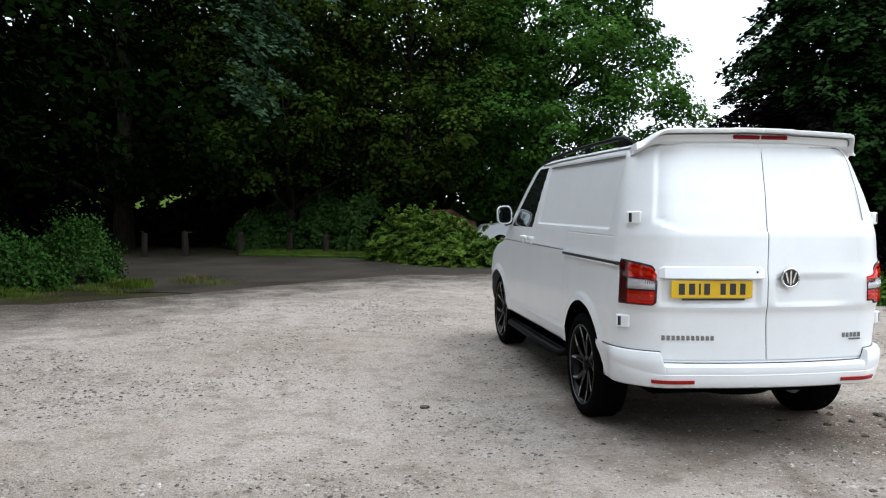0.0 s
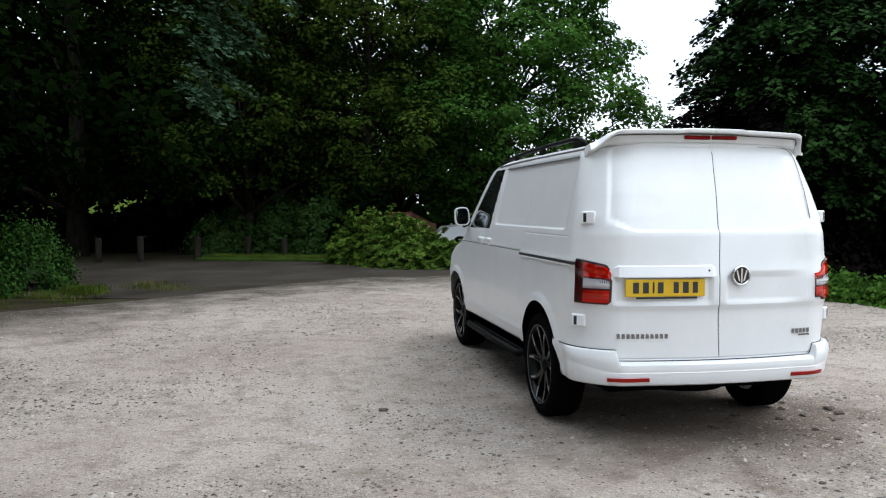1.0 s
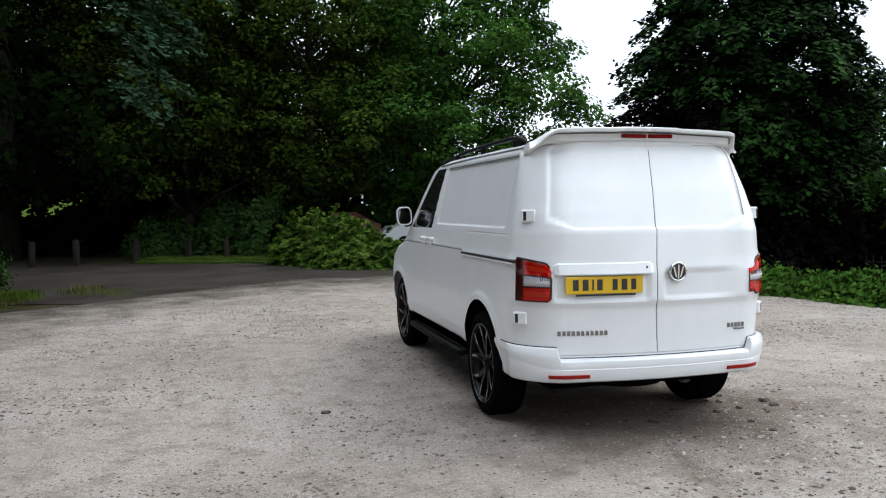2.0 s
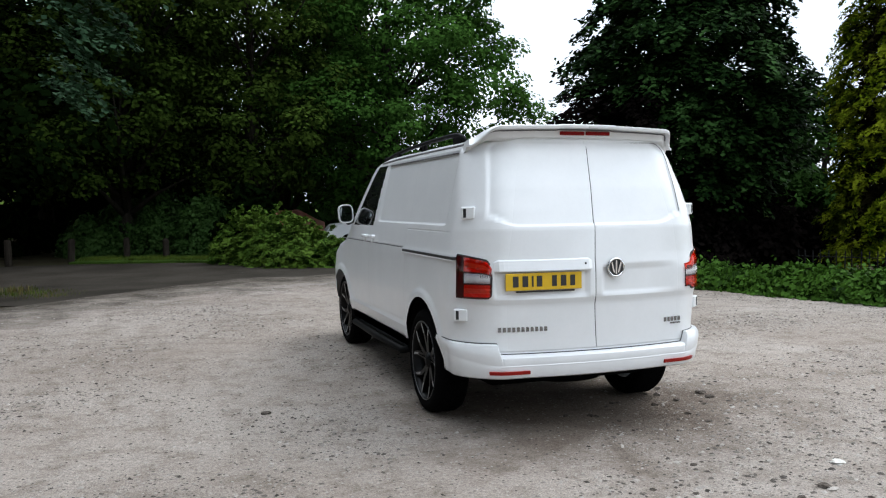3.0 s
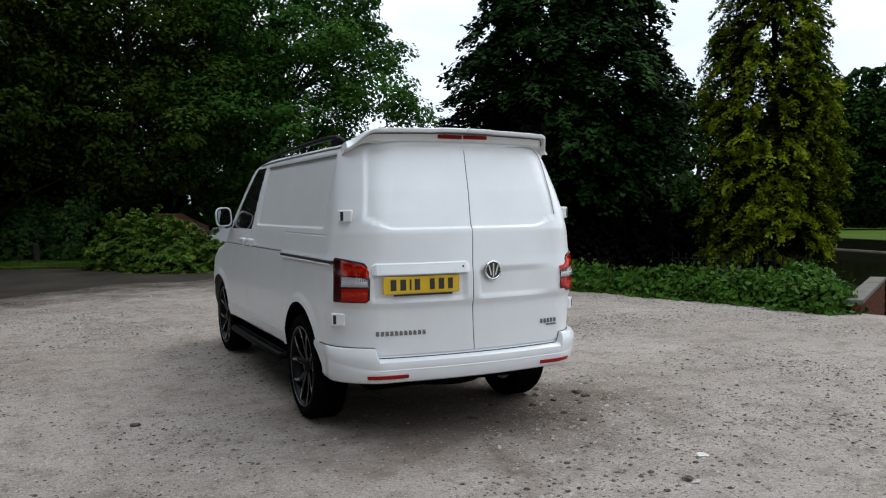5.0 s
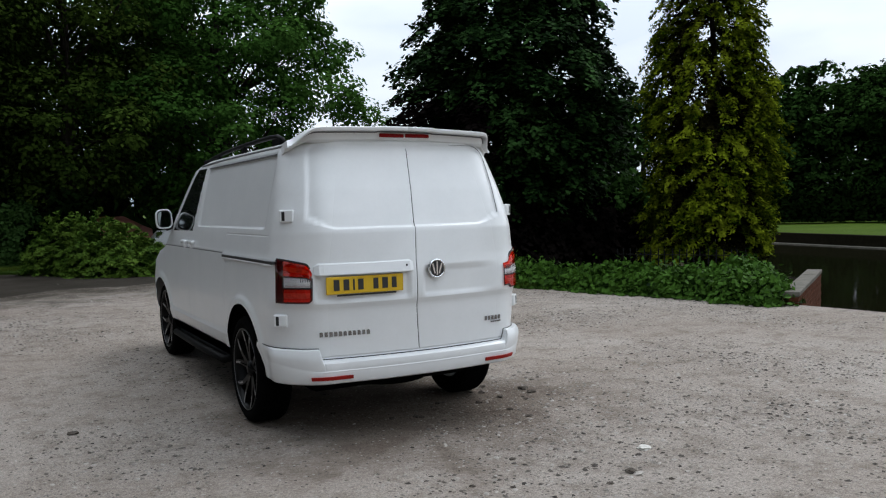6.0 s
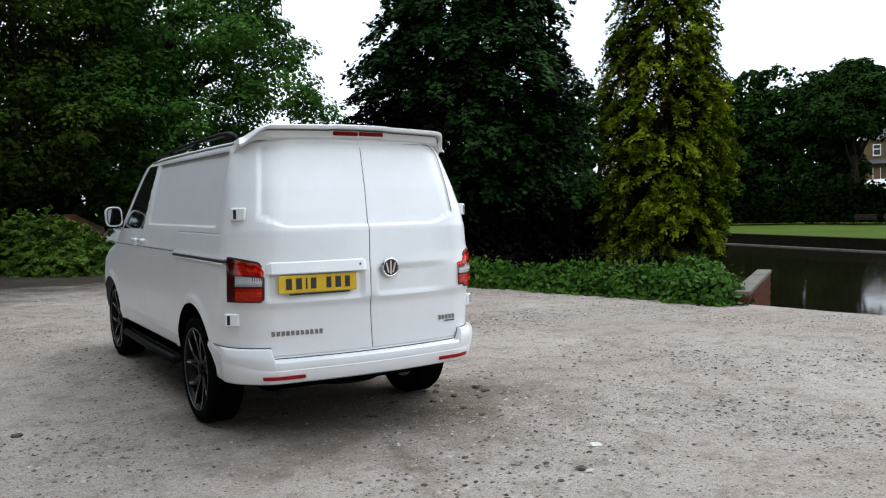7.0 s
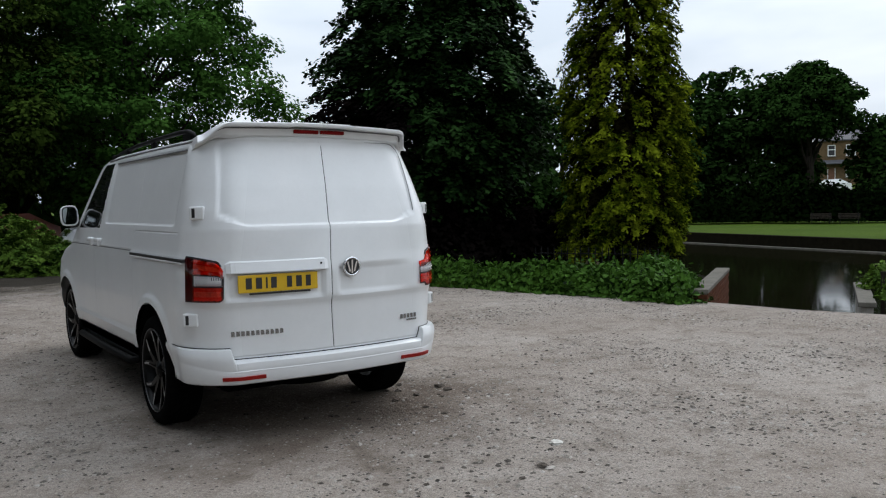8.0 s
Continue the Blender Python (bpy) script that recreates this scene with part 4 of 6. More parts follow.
def bumper(van):
    """The rear bumper: a moulded beam that wraps round both corners, with raised ends beside the doors."""
    prof = [(-0.10, 0.40), (-0.03, 0.360), (0.014, 0.357), (0.032, 0.366), (0.042, 0.388), (0.047, 0.425)]
    ss = [k / 30 for k in range(31)] + [1.04, 1.07, 1.085, 1.095, 1.10, 1.105, 1.11, 1.115, 1.12, 1.13, 1.15, 1.18] + [1.2 + k / 20 for k in range(17)] + [2.035 + 0.035 * k for k in range(6)]
    verts, faces = [], []
    cols = []
    for sign, order in ((-1, reversed(ss)), (1, ss[1:])):
        for s in order:
            cols.append((sign, s))
    for sign, s in cols:
        top = 0.514 + smooth(1.090, 1.118, s) * 0.072
        # the crease climbs slightly towards the wheel
        cz = 0.444 + 0.4 * (top - 0.030 - 0.444) * smooth(1.16, 1.72, s)
        rows = list(prof) + [(0.050, cz), (0.0475, cz + 0.005), (0.0470, cz + 0.012)]
        h = top - cz
        k = smooth(1.118, 1.32, s) if s > 1.09 else 1.0
        rows += [(0.0435 - 0.003 * (1 - k), cz + h * 0.45), (0.035 - 0.005 * (1 - k), cz + h * 0.74), (0.018 - 0.004 * (1 - k), top - 0.004), (0.004, top), (-0.03, top + 0.002)]
        for o, z in rows:
            p, n = skin(max(z, 0.45), s if s <= 2 else 2 + (s - 2) * (0.36 + 0.64 * float(smooth(0.40, 0.58, z))))
            p = p + n * ((o * (1 - 0.75 * smooth(1.55, 2.0, s)) if o > 0 else o) + 0.012 * (1 - smooth(0.8, 1.4, s)) + 0.022 * smooth(0.75, 1.15, s) * (1 - smooth(1.7, 2.0, s)))
            verts.append((p.x if sign < 0 else -p.x, p.y, z))
    m = len(rows)
    for i in range(len(cols) - 1):
        for k in range(m - 1):
            a = i * m + k
            faces.append((a, a + 1, a + m + 1, a + m))
    bm = bmesh.new()
    vs = [bm.verts.new(v) for v in verts]
    for f in faces:
        bm.faces.new([vs[i] for i in f])
    bm.faces.new(vs[:m])
    bm.faces.new(vs[-m:])
    bmesh.ops.recalc_face_normals(bm, faces=bm.faces[:])
    ob = part("rear_bumper", bm, PAINT, van, "white moulded rear bumper", smooth=True)
    ob.data.set_sharp_from_angle(angle=radians(35))
    path = []
    for sign, s in cols:
        top = 0.517 + float(smooth(1.090, 1.118, s)) * 0.072
        p, n = skin(top, s)
        p = p + n * 0.004
        path.append((p.x if sign < 0 else -p.x, p.y, top))
    v, f = tube(path, [0.0035] * len(path), 5)
    raw("bumper_gap", v, f, BLACK, ob, "dark gap below the doors")
    for mirror in (False, True):
        wrap("reflector", [0.80 + 0.03 * k for k in range(7)] + [1.02, 1.06, 1.10, 1.14, 1.18, 1.22, 1.26], [0.390, 0.413], 0.088, BRAKE, ob, "red reflector strip", mirror, 0.02,
             flare=lambda s, z: -0.012 * float(smooth(0.8, 1.4, s)) - 0.004 + 0.022 * float(smooth(0.75, 1.15, s)))
    for x in (-0.78, -0.268, 0.249, 0.76):
        bm = bmesh.new()
        bmesh.ops.create_cone(bm, cap_ends=True, segments=18, radius1=0.0115, radius2=0.010, depth=0.006, matrix=pose(x, rear_y(x, 0.45) - 0.054 + 0.004 * smooth(0.4, 0.78, abs(x)), 0.440, 90))
        part("parking_sensor", bm, SENSOR, ob, "small painted parking sensor")
    return ob


def wheel(van, place, sign, turn):
    """Tyre and two-tone alloy with five twisted spokes; sign is the side it faces."""
    w = new("wheel")
    w.parent = van
    w.location = place
    prof = [(-0.11, 0.282), (-0.12, 0.305), (-0.124, 0.33), (-0.110, 0.358), (-0.088, TYRE_R), (0.088, TYRE_R), (0.110, 0.358), (0.124, 0.33), (0.12, 0.305), (0.11, 0.282), (0.08, 0.272), (-0.08, 0.272), (-0.11, 0.282)]
    v, f = lathe(prof, 56)
    tyre = raw("tyre", v, f, RUBBER, w, "low-profile black tyre", smooth=True)
    bm = bmesh.new()
    for j in range(72):
        for o in (-0.06, 0.0, 0.06):
            a = 2 * math.pi * (j + (0.5 if o == 0 else 0)) / 72
            box(bm, (0.045, 0.016, 0.006), pose(o, 0, 0, math.degrees(a)) @ pose(0, 0, TYRE_R + 0.001, 0, 0, 25))
    part("tread", bm, RUBBER, tyre)
    v, f = lathe([(sign * o, r) for o, r in [(0.112, 0.284), (0.118, 0.286), (0.114, 0.277), (0.098, 0.266), (0.02, 0.256), (-0.09, 0.245)]], 56)
    raw("rim", v, f, ALLOY_BLACK, w, "gloss black alloy rim", smooth=True)
    v, f = lathe([(sign * o, r) for o, r in [(0.1165, 0.2835), (0.1195, 0.2845), (0.1195, 0.2800), (0.1155, 0.2790)]], 56)
    raw("rim_lip", v, f, LIP, w, "thin machined rim lip", smooth=True)
    v, f = lathe([(sign * o, r) for o, r in [(-0.02, 0.0), (-0.02, 0.165), (-0.04, 0.17)]], 40)
    raw("brake_disc", v, f, UNDER, w, "dark brake disc")
    v, f = lathe([(sign * o, r) for o, r in [(0.07, 0.062), (0.085, 0.058), (0.09, 0.036), (0.096, 0.034), (0.098, 0.0)]], 24)
    hub = raw("hub_cap", v, f, ALLOY_BLACK, w, smooth=True)
    for j in range(5):
        a0 = turn + j * 72
        for side in (-1, 1):
            def sweep(lo, hi, d0, d1, name, mat, label, start=0.0):
                """One bar of a spoke between two offsets across it, swept from hub to rim."""
                bm = bmesh.new()
                vs = []
                for t in (start + (1 - start) * k / 5 for k in range(6)):
                    r = 0.05 + t * 0.226
                    ang = radians(a0 + side * (9 + 11 * t * t) + 8 * t)
                    c, sn = math.cos(ang), math.sin(ang)
                    dep = 0.074 + 0.030 * t
                    k = 1.0 - 0.25 * t
                    for du, dd in ((lo, d0), (lo, d1), (hi, d1), (hi, d0)):
                        vs.append(bm.verts.new((sign * (dep + dd), r * c - du * k * sn, r * sn + du * k * c)))
                for i in range(5):
                    for k in range(4):
                        a, b = i * 4 + k, i * 4 + (k + 1) % 4
                        bm.faces.new((vs[a], vs[b], vs[b + 4], vs[a + 4]))
                bm.faces.new(vs[:4])
                bm.faces.new(vs[-4:])
                bmesh.ops.recalc_face_normals(bm, faces=bm.faces[:])
                return part(name, bm, mat, w, label)

            sweep(-0.019, 0.019, -0.040, 0.002, "spoke", ALLOY_BLACK, "gloss black spoke")
            edge = 0.013 * side
            sweep(min(edge, edge - 0.017 * side), max(edge, edge - 0.017 * side), 0.000, 0.0035, "spoke_edge", ALLOY, "machined silver edge", 0.64)
    return w


def bars(bm, x0, x1, z, h, y, widths, slope=0.0, out=0.002):
    """A row of small upright bars that stand for lettering."""
    n = len(widths)
    step = (x1 - x0) / n
    for i, wd in enumerate(widths):
        cx = x0 + (i + 0.5) * step
        yy = y(cx) - out
        box(bm, (step * wd, 0.004, h), pose(cx, yy, z + slope * (cx - x0)))
    return bm


def rear_y(x, z):
    xr = HALF_W(z) - RC
    flat = min(abs(x), xr)
    over = (abs(x) - flat) / RC
    return REAR_Y(z) + CROWN(z) * (flat / 0.75) ** 2 + CROWN(z) * xr * RC * 3.55 * over + RCY * (1 - math.sqrt(max(0.0, 1 - over ** 2)))


def spoiler(van):
    """The roof spoiler: an upswept lip across the top of both doors with turned-down ends."""
    verts, faces = [], []
    n = 80
    rim = []
    for i in range(n + 1):
        x = -0.775 + 1.55 * i / n
        e = abs(x) / 0.775
        end = float(smooth(0.76, 1.0, e))
        fall = 0.112 * end ** 2.1
        zt = 2.021 - 0.018 * e ** 2 - fall - 0.008 * x / 0.7 - 0.004 * float(smooth(0.20, 0.22, abs(x)))
        notch = 0.014 * math.exp(-(x / 0.008) ** 2)
        yb = 0.092 + 0.05 * e ** 2 + 0.17 * end ** 1.6
        thin = 1.0 - 0.45 * end
        tuck = 1.0 - 0.85 * end
        rim.append((x, yb + 0.066, zt - 0.036 * thin))
        # the lip's lower edge hangs a little below its hollow underside, which meets an upright face
        # towards the ends its top stays level with the roof while the rim falls
        high, run = zt + 0.45 * fall, math.copysign(0.030 * end, x)
        for y, z in ((yb + 0.46, high - 0.050 - 0.03 * e), (yb + 0.22, high - 0.012 - 0.012 * end), (yb + 0.06, zt + 0.36 * fall), (yb + 0.014, zt - 0.003), (yb + notch, zt - 0.008 * thin), (yb + 0.001 + notch, zt - 0.026 * thin),
                     (yb + 0.006 + notch, zt - 0.031 * thin), (yb + 0.014, zt - 0.030 * thin), (yb + 0.030, zt - 0.022 * thin), (yb + 0.068, zt - 0.022 * thin),
                     (yb + 0.072, zt - 0.028 * thin), (yb + 0.084, zt - 0.030 - 0.050 * tuck), (yb + 0.13, zt - 0.040 - 0.060 * tuck)):
            verts.append((x - (run if y >= yb + 0.17 else run * 0.5 if z > zt - 0.001 else 0.0), y, z))
    m = 13
    for i in range(n):
        for k in range(m):
            a, b = i * m + k, i * m + (k + 1) % m
            faces.append((a, b, b + m, a + m))
    faces += [tuple(range(m)), tuple(range(n * m, n * m + m))]
    bm = bmesh.new()
    vs = [bm.verts.new(v) for v in verts]
    for f in faces:
        bm.faces.new([vs[k] for k in f])
    bmesh.ops.recalc_face_normals(bm, faces=bm.faces[:])
    ob = part("roof_spoiler", bm, PAINT, van, "white roof spoiler with turned-down ends", smooth=True)
    ob.data.set_sharp_from_angle(angle=radians(50))
    # a thin dark strip stands for the shadow line below the lip
    v, f = tube([p for p in rim if abs(p[0]) < 0.70], [0.0045] * sum(abs(p[0]) < 0.70 for p in rim), 6)
    raw("lip_shade", v, f, GREY_TRIM, ob, "dark strip standing for the shadow under the lip", smooth=True)
    for x0, x1 in ((-0.183, -0.006), (0.009, 0.186)):
        bm = bmesh.new()
        box(bm, (x1 - x0, 0.02, 0.024), pose((x0 + x1) / 2, 0.166, 1.963, 0, 0.5), 0.004)
        part("brake_light", bm, HIGH_BRAKE, ob, "dark red high brake light")
    return ob


def roof_rail(van, sign):
    x = sign * 0.655
    rail = new("roof_rail")
    rail.parent = van
    tagged(rail, "black aluminium roof rail")
    path = [(x, 0.72, 1.945), (x, 0.78, 1.980), (x, 0.88, 2.004), (x, 1.04, 2.012), (x, 1.6, 2.008), (x, 2.2, 1.995), (x, 2.7, 1.970), (x, 2.95, 1.948), (x, 3.1, 1.930)]
    v, f = tube(path, [0.012, 0.018, 0.019, 0.018, 0.017, 0.017, 0.016, 0.014, 0.010], 10)
    raw("bar", v, f, STEP_BLACK, rail, smooth=True)
    for y, ln, h in ((0.88, 0.20, 0.070), (1.75, 0.09, 0.062), (2.55, 0.09, 0.055), (3.0, 0.16, 0.040)):
        bm = bmesh.new()
        box(bm, (0.032, ln, h), pose(x, y, 1.955 + (0.008 if y < 2.8 else -0.012)), 0.012)
        part("foot", bm, STEP_BLACK, rail)
    return rail


def hinge(door, z, mirror):
    """A boxy white door hinge on the corner, with a dark slot for its pin."""
    sg = -1 if not mirror else 1
    p, nrm = skin(z, 1.62 if z > 1.2 else 1.60)
    bm = bmesh.new()
    m = pose(sg * (abs(p.x) + 0.004), p.y + 0.004, z, 0, 0, -sg * 48)
    box(bm, (0.050, 0.098, 0.082), m, 0.010, 3)
    ob = part("hinge", bm, PAINT, door, "white hinge cover")
    bm = bmesh.new()
    box(bm, (0.012, 0.022, 0.060), m @ pose(sg * 0.021, 0.018, 0), 0.003)
    part("slot", bm, BLACK, ob)
    return ob


def mirror_unit(van, door, sign):
    m = pose(sign * 0.985, 3.50, 1.418, -3, sign * 3, 0)

    def oval(w, h, y, power=3.6, n=32):
        """A ring shaped between an oval and a rectangle."""
        out = []
        for k in range(n):
            a = 2 * math.pi * k / n
            c, sn = math.cos(a), math.sin(a)
            q = (abs(c) ** power + abs(sn) ** power) ** (-1 / power)
            out.append(m @ Vector((w * 0.42 * c * q, y, h * 0.41 * sn * q)))
        return out

    def loft(rings):
        n = len(rings[0])
        vs = [p for ring in rings for p in ring]
        fs = [(k * n + j, k * n + (j + 1) % n, (k + 1) * n + (j + 1) % n, (k + 1) * n + j) for k in range(len(rings) - 1) for j in range(n)]
        return vs, fs + [tuple(range(n)), tuple(range((len(rings) - 1) * n, len(rings) * n))]

    v, f = loft([oval(0.150, 0.195, -0.036), oval(0.170, 0.216, -0.048), oval(0.180, 0.226, -0.046), oval(0.186, 0.232, -0.030), oval(0.182, 0.228, 0.005), oval(0.165, 0.208, 0.040), oval(0.12, 0.15, 0.062), oval(0.04, 0.05, 0.072)])
    ob = raw("wing_mirror", v, f, PAINT, door, "white wing mirror", smooth=True)
    v, f = loft([oval(0.152, 0.198, -0.030), oval(0.152, 0.198, -0.0405)])
    raw("surround", v, f, BLACK, ob)
    v, f = loft([oval(0.138, 0.184, -0.036), oval(0.138, 0.184, -0.0430)])
    raw("mirror_glass", v, f, MIRROR, ob, "mirror glass")
    bm = bmesh.new()
    box(bm, (0.14, 0.07, 0.045), pose(sign * 0.90, 3.54, 1.345, 0, sign * 20), 0.015)
    part("mirror_arm", bm, BLACK, ob)
    return ob


def door_handle(door, y, z, x):
    bm = bmesh.new()
    box(bm, (0.045, 0.15, 0.034), pose(x - 0.004, y, z + 0.008), 0.012, 3)
    box(bm, (0.050, 0.040, 0.064), pose(x, y - 0.042, z - 0.010), 0.012, 3)
    return part("door_handle", bm, PAINT, door, "white pull handle", smooth=True)


def van():
    v = tagged(new("van"), "white panel van with black alloy wheels parked on gravel", "van")
    body, rl, rr, slide, fl, fr = build_shell(v)
    for mirror in (False, True):
        tail_light(v, mirror)
    bumper(v)
    spoiler(v)
    for s in (-1, 1):
        roof_rail(v, s)
    for door, mirror in ((rl, False), (rr, True)):
        for z in (1.440, 0.770):
            hinge(door, z, mirror)
    # thin grey line drawn for the shading at the right panel's edge
    shade_edge = []
    for k in range(61):
        u = k / 60
        turn = min(max((u - 0.40) / 0.14, 0), 1)
        if u < 0.40:
            x, z = 0.36 + 0.20 * u / 0.40, 1.905
        elif u < 0.54:
            a = math.pi / 2 * turn
            x, z = 0.56 + 0.10 * math.sin(a), 1.805 + 0.10 * math.cos(a)
        else:
            x, z = 0.66, 1.805 - 0.375 * (u - 0.54) / 0.46
        w = HALF_W(z) - RC
        # the share round the corner at which the skin has this x
        share = x / w if x <= w else 1 + 2 / math.pi * math.asin(min(1, (x - w) / RC))
        p = skin(z, share)[0]
        shade_edge.append((-p.x, p.y + 0.004, z))
    pv, pf = tube(shade_edge, [0.0008 + 0.0014 * min(1, k / 30) for k in range(61)], 6)
    raw("panel_shade_line", pv, pf, GREY_TRIM, rr, "thin grey line for the shading round the pressed panel", smooth=True)
    mirror_unit(v, fl, -1)
    mirror_unit(v, fr, 1)
    door_handle(fl, 2.86, 1.205, -0.925)
    door_handle(slide, 2.58, 1.205, -0.925)
    # sliding door track
    bm = bmesh.new()
    box(bm, (0.03, 1.26, 0.020), pose(-0.922, 0.87, 1.142), 0.004)
    part("door_track", bm, BLACK, v, "black sliding door track")
    bm = bmesh.new()
    box(bm, (0.022, 1.24, 0.012), pose(-0.928, 0.87, 1.126), 0.004)
    part("track_lip", bm, PAINT, v)
    # grey strip that darkens the belt crease along the doors and the wing
    for s in (-1, 1):
        pts = [(s * (HALF_W(1.165) - 0.001), y, 1.163) for y in (1.52, 2.0, 2.5, 3.0, 3.5, 3.93)]
        vv, ff = tube(pts, [0.0045] * 6, 6)
        raw("belt_strip", vv, ff, GREY_TRIM, v, "grey strip darkening the belt crease")
    # roof gutter strip
    for s in (-1, 1):
        pts = [(s * (HALF_W(z) + 0.004), y, z) for y, z in [(0.45, 1.905), (0.9, 1.907), (1.5, 1.907), (2.2, 1.903), (2.75, 1.89)]]
        vv, ff = tube(pts, [0.009] * 5, 6)
        raw("gutter_strip", vv, ff, GREY_TRIM, v, "grey roof gutter strip")
        # grey strip in place of the shadow at the panel's upper edge
        pts = [(s * (HALF_W(1.853) - 0.004), y, 1.853) for y in (0.55, 1.0, 1.5, 2.0, 2.40)]
        vv, ff = tube(pts, [0.006] * 5, 6)
        raw("panel_shade_strip", vv, ff, GREY_TRIM, v, "grey strip for the shadow line above the side panel")
    # wheels, arch liners, underside
    for y in AXLES:
        for s in (-1, 1):
            wheel(v, (s * (0.815 if y < 2 else 0.785), y, HUB_Z * 1.03 + (RISE if y > 2 else 0.0)), s, 14 if y < 2 else 40).scale = (1.0, 1.03, 1.03)
            bm = bmesh.new()
            prof = [(s * (0.915 if y < 2 else 0.80), ARCH_R - 0.001), (s * 0.60, ARCH_R + 0.01), (s * 0.56, 0.0)]
            lv, lf = lathe(prof, 40)
            raw("arch_liner", [(a, b + y, max(c + ARCH_Z, 0.36)) for a, b, c in lv], lf, UNDER, v)
    bm = bmesh.new()
    box(bm, (1.24, 3.96, 0.20), pose(0, 2.42, 0.32), 0.05)
    part("underbody", bm, UNDER, v, "dark underbody")
    for wd, ya, yb in ((1.74, 1.47, 3.48), (1.50, 0.10, 0.50), (1.50, 4.45, 4.62)):
        bm = bmesh.new()
        box(bm, (wd, yb - ya, 0.03), pose(0, (ya + yb) / 2, 0.385), 0.008)
        part("floor_pan", bm, UNDER, v)
    # spare wheel added to keep light from the ground under the tail
    lv, lf = lathe([(-0.09, 0.17), (-0.10, 0.30), (-0.07, 0.33), (0.07, 0.33), (0.10, 0.30), (0.09, 0.17), (-0.09, 0.17)], 40, False)
    raw("spare_wheel", [(a - 0.05, b + 0.50, c * 0.8 + 0.345) for a, b, c in lv], lf, RUBBER, v, "black spare wheel added under the tail to block light", smooth=True)
    for y in AXLES:
        bm = bmesh.new()
        box(bm, (1.4, 0.09, 0.09), pose(0, y, HUB_Z - 0.03), 0.02)
        part("axle_beam", bm, UNDER, v)
    lv, lf = lathe([(-0.25, 0.0), (-0.25, 0.09), (0.25, 0.09), (0.25, 0.0)], 20)
    raw("silencer", [(a + 0.15, b + 0.42, c + 0.34) for a, b, c in lv], lf, UNDER, v, "dark exhaust silencer")
    # side steps
    for s in (-1, 1):
        for dx, dz in ((0.0, 0.0), (0.07, 0.012)):
            path = [(s * (0.80 - dx), 1.52, 0.35 + dz), (s * (0.93 - dx), 1.56, 0.325 + dz), (s * (0.935 - dx), 2.5, 0.32 + dz), (s * (0.93 - dx), 3.38, 0.325 + dz), (s * (0.80 - dx), 3.42, 0.35 + dz)]
            vv, ff = tube(path, [0.03] * 5, 12)
            raw("side_step", vv, ff, STEP_BLACK, v, "black tubular side step", smooth=True)
    zs = [0.54 + 0.04 * k for k in range(33)] + [1.858]
    vv, ff = tube([(float(door_shift(z)), rear_y(0, z) + 0.003 + 0.015 * float(smooth(1.343, 1.365, z)), z) for z in zs] + [(0.018, 0.198, 1.89), (0.022, 0.212, 1.925)], [0.0025] * (len(zs) + 2), 6)
    raw("door_gap", vv, ff, BLACK, rl, "dark gap between the rear doors")
    # number plate strip, plate and its lettering
    verts, faces = [], []
    for i in range(25):
        x = -0.728 + 0.655 * i / 24
        e = 0.010 if i in (0, 24) else 0.0
        for o, z in ((0.0, 1.060 + e), (-0.020, 1.060 + e), (-0.022, 1.066), (-0.016, 1.128 - e), (0.0, 1.138 - e)):
            verts.append((x, rear_y(x, z) + o + (0.012 if e else 0), z))
    for i in range(24):
        for k in range(4):
            a = i * 5 + k
            faces.append((a, a + 5, a + 6, a + 1))
    for i in (0, 24):
        faces.append(tuple(range(i * 5, i * 5 + 5)))
    strip = raw("plate_light_strip", verts, faces, PAINT, rl, "white number plate light strip")
    bm = bmesh.new()
    box(bm, (0.012, 0.004, 0.014), pose(-0.125, rear_y(-0.125, 1.1) - 0.020, 1.102), 0.003)
    part("lock", bm, BLACK, strip)
    px, pz = -0.406, 0.993
    tilt = pose(px, rear_y(px, pz) + 0.001, pz, 0, 0, -5.0)
    bm = bmesh.new()
    box(bm, (0.52, 0.008, 0.111), tilt, 0.003)
    plate = part("number_plate", bm, PLATE, rl, "yellow number plate with plain black bars")
    for x, wd in ((-0.193, 0.046), (-0.128, 0.046), (-0.078, 0.014), (-0.032, 0.044), (0.070, 0.040), (0.133, 0.046), (0.196, 0.040)):
        bm = bmesh.new()
        box(bm, (wd * 0.84, 0.003, 0.070), tilt @ pose(x, -0.0055, 0.002), 0.001, 1)
        part("plate_bar", bm, INK, plate)
    bm = bmesh.new()
    box(bm, (0.40, 0.010, 0.012), tilt @ pose(0.01, -0.001, -0.0635), 0.002)
    part("plate_holder", bm, BLACK, plate)
    # round chrome badge
    bx, bz = 0.100, 1.066
    bm = bmesh.new()
    m = pose(bx, rear_y(bx, bz) - 0.004, bz, 92, 0, 2) @ Matrix.Diagonal((1.15, 1.15, 1.0, 1.0))
    bmesh.ops.create_cone(bm, cap_ends=True, segments=40, radius1=0.052, radius2=0.050, depth=0.012, matrix=m)
    badge = part("badge", bm, INK, rr, "round chrome and black badge")
    vv, ff = [], []
    for j in range(40):
        a = 2 * math.pi * j / 40
        for r, h in ((0.046, 0.006), (0.047, 0.012), (0.054, 0.012), (0.0555, 0.004)):
            vv.append(m @ Vector((r * math.cos(a), r * math.sin(a), h)))
    for j in range(40):
        for k in range(3):
            a, b = j * 4 + k, ((j + 1) % 40) * 4 + k
            ff.append((a, b, b + 1, a + 1))
    raw("badge_ring", vv, ff, CHROME, badge, "chrome ring", smooth=True)
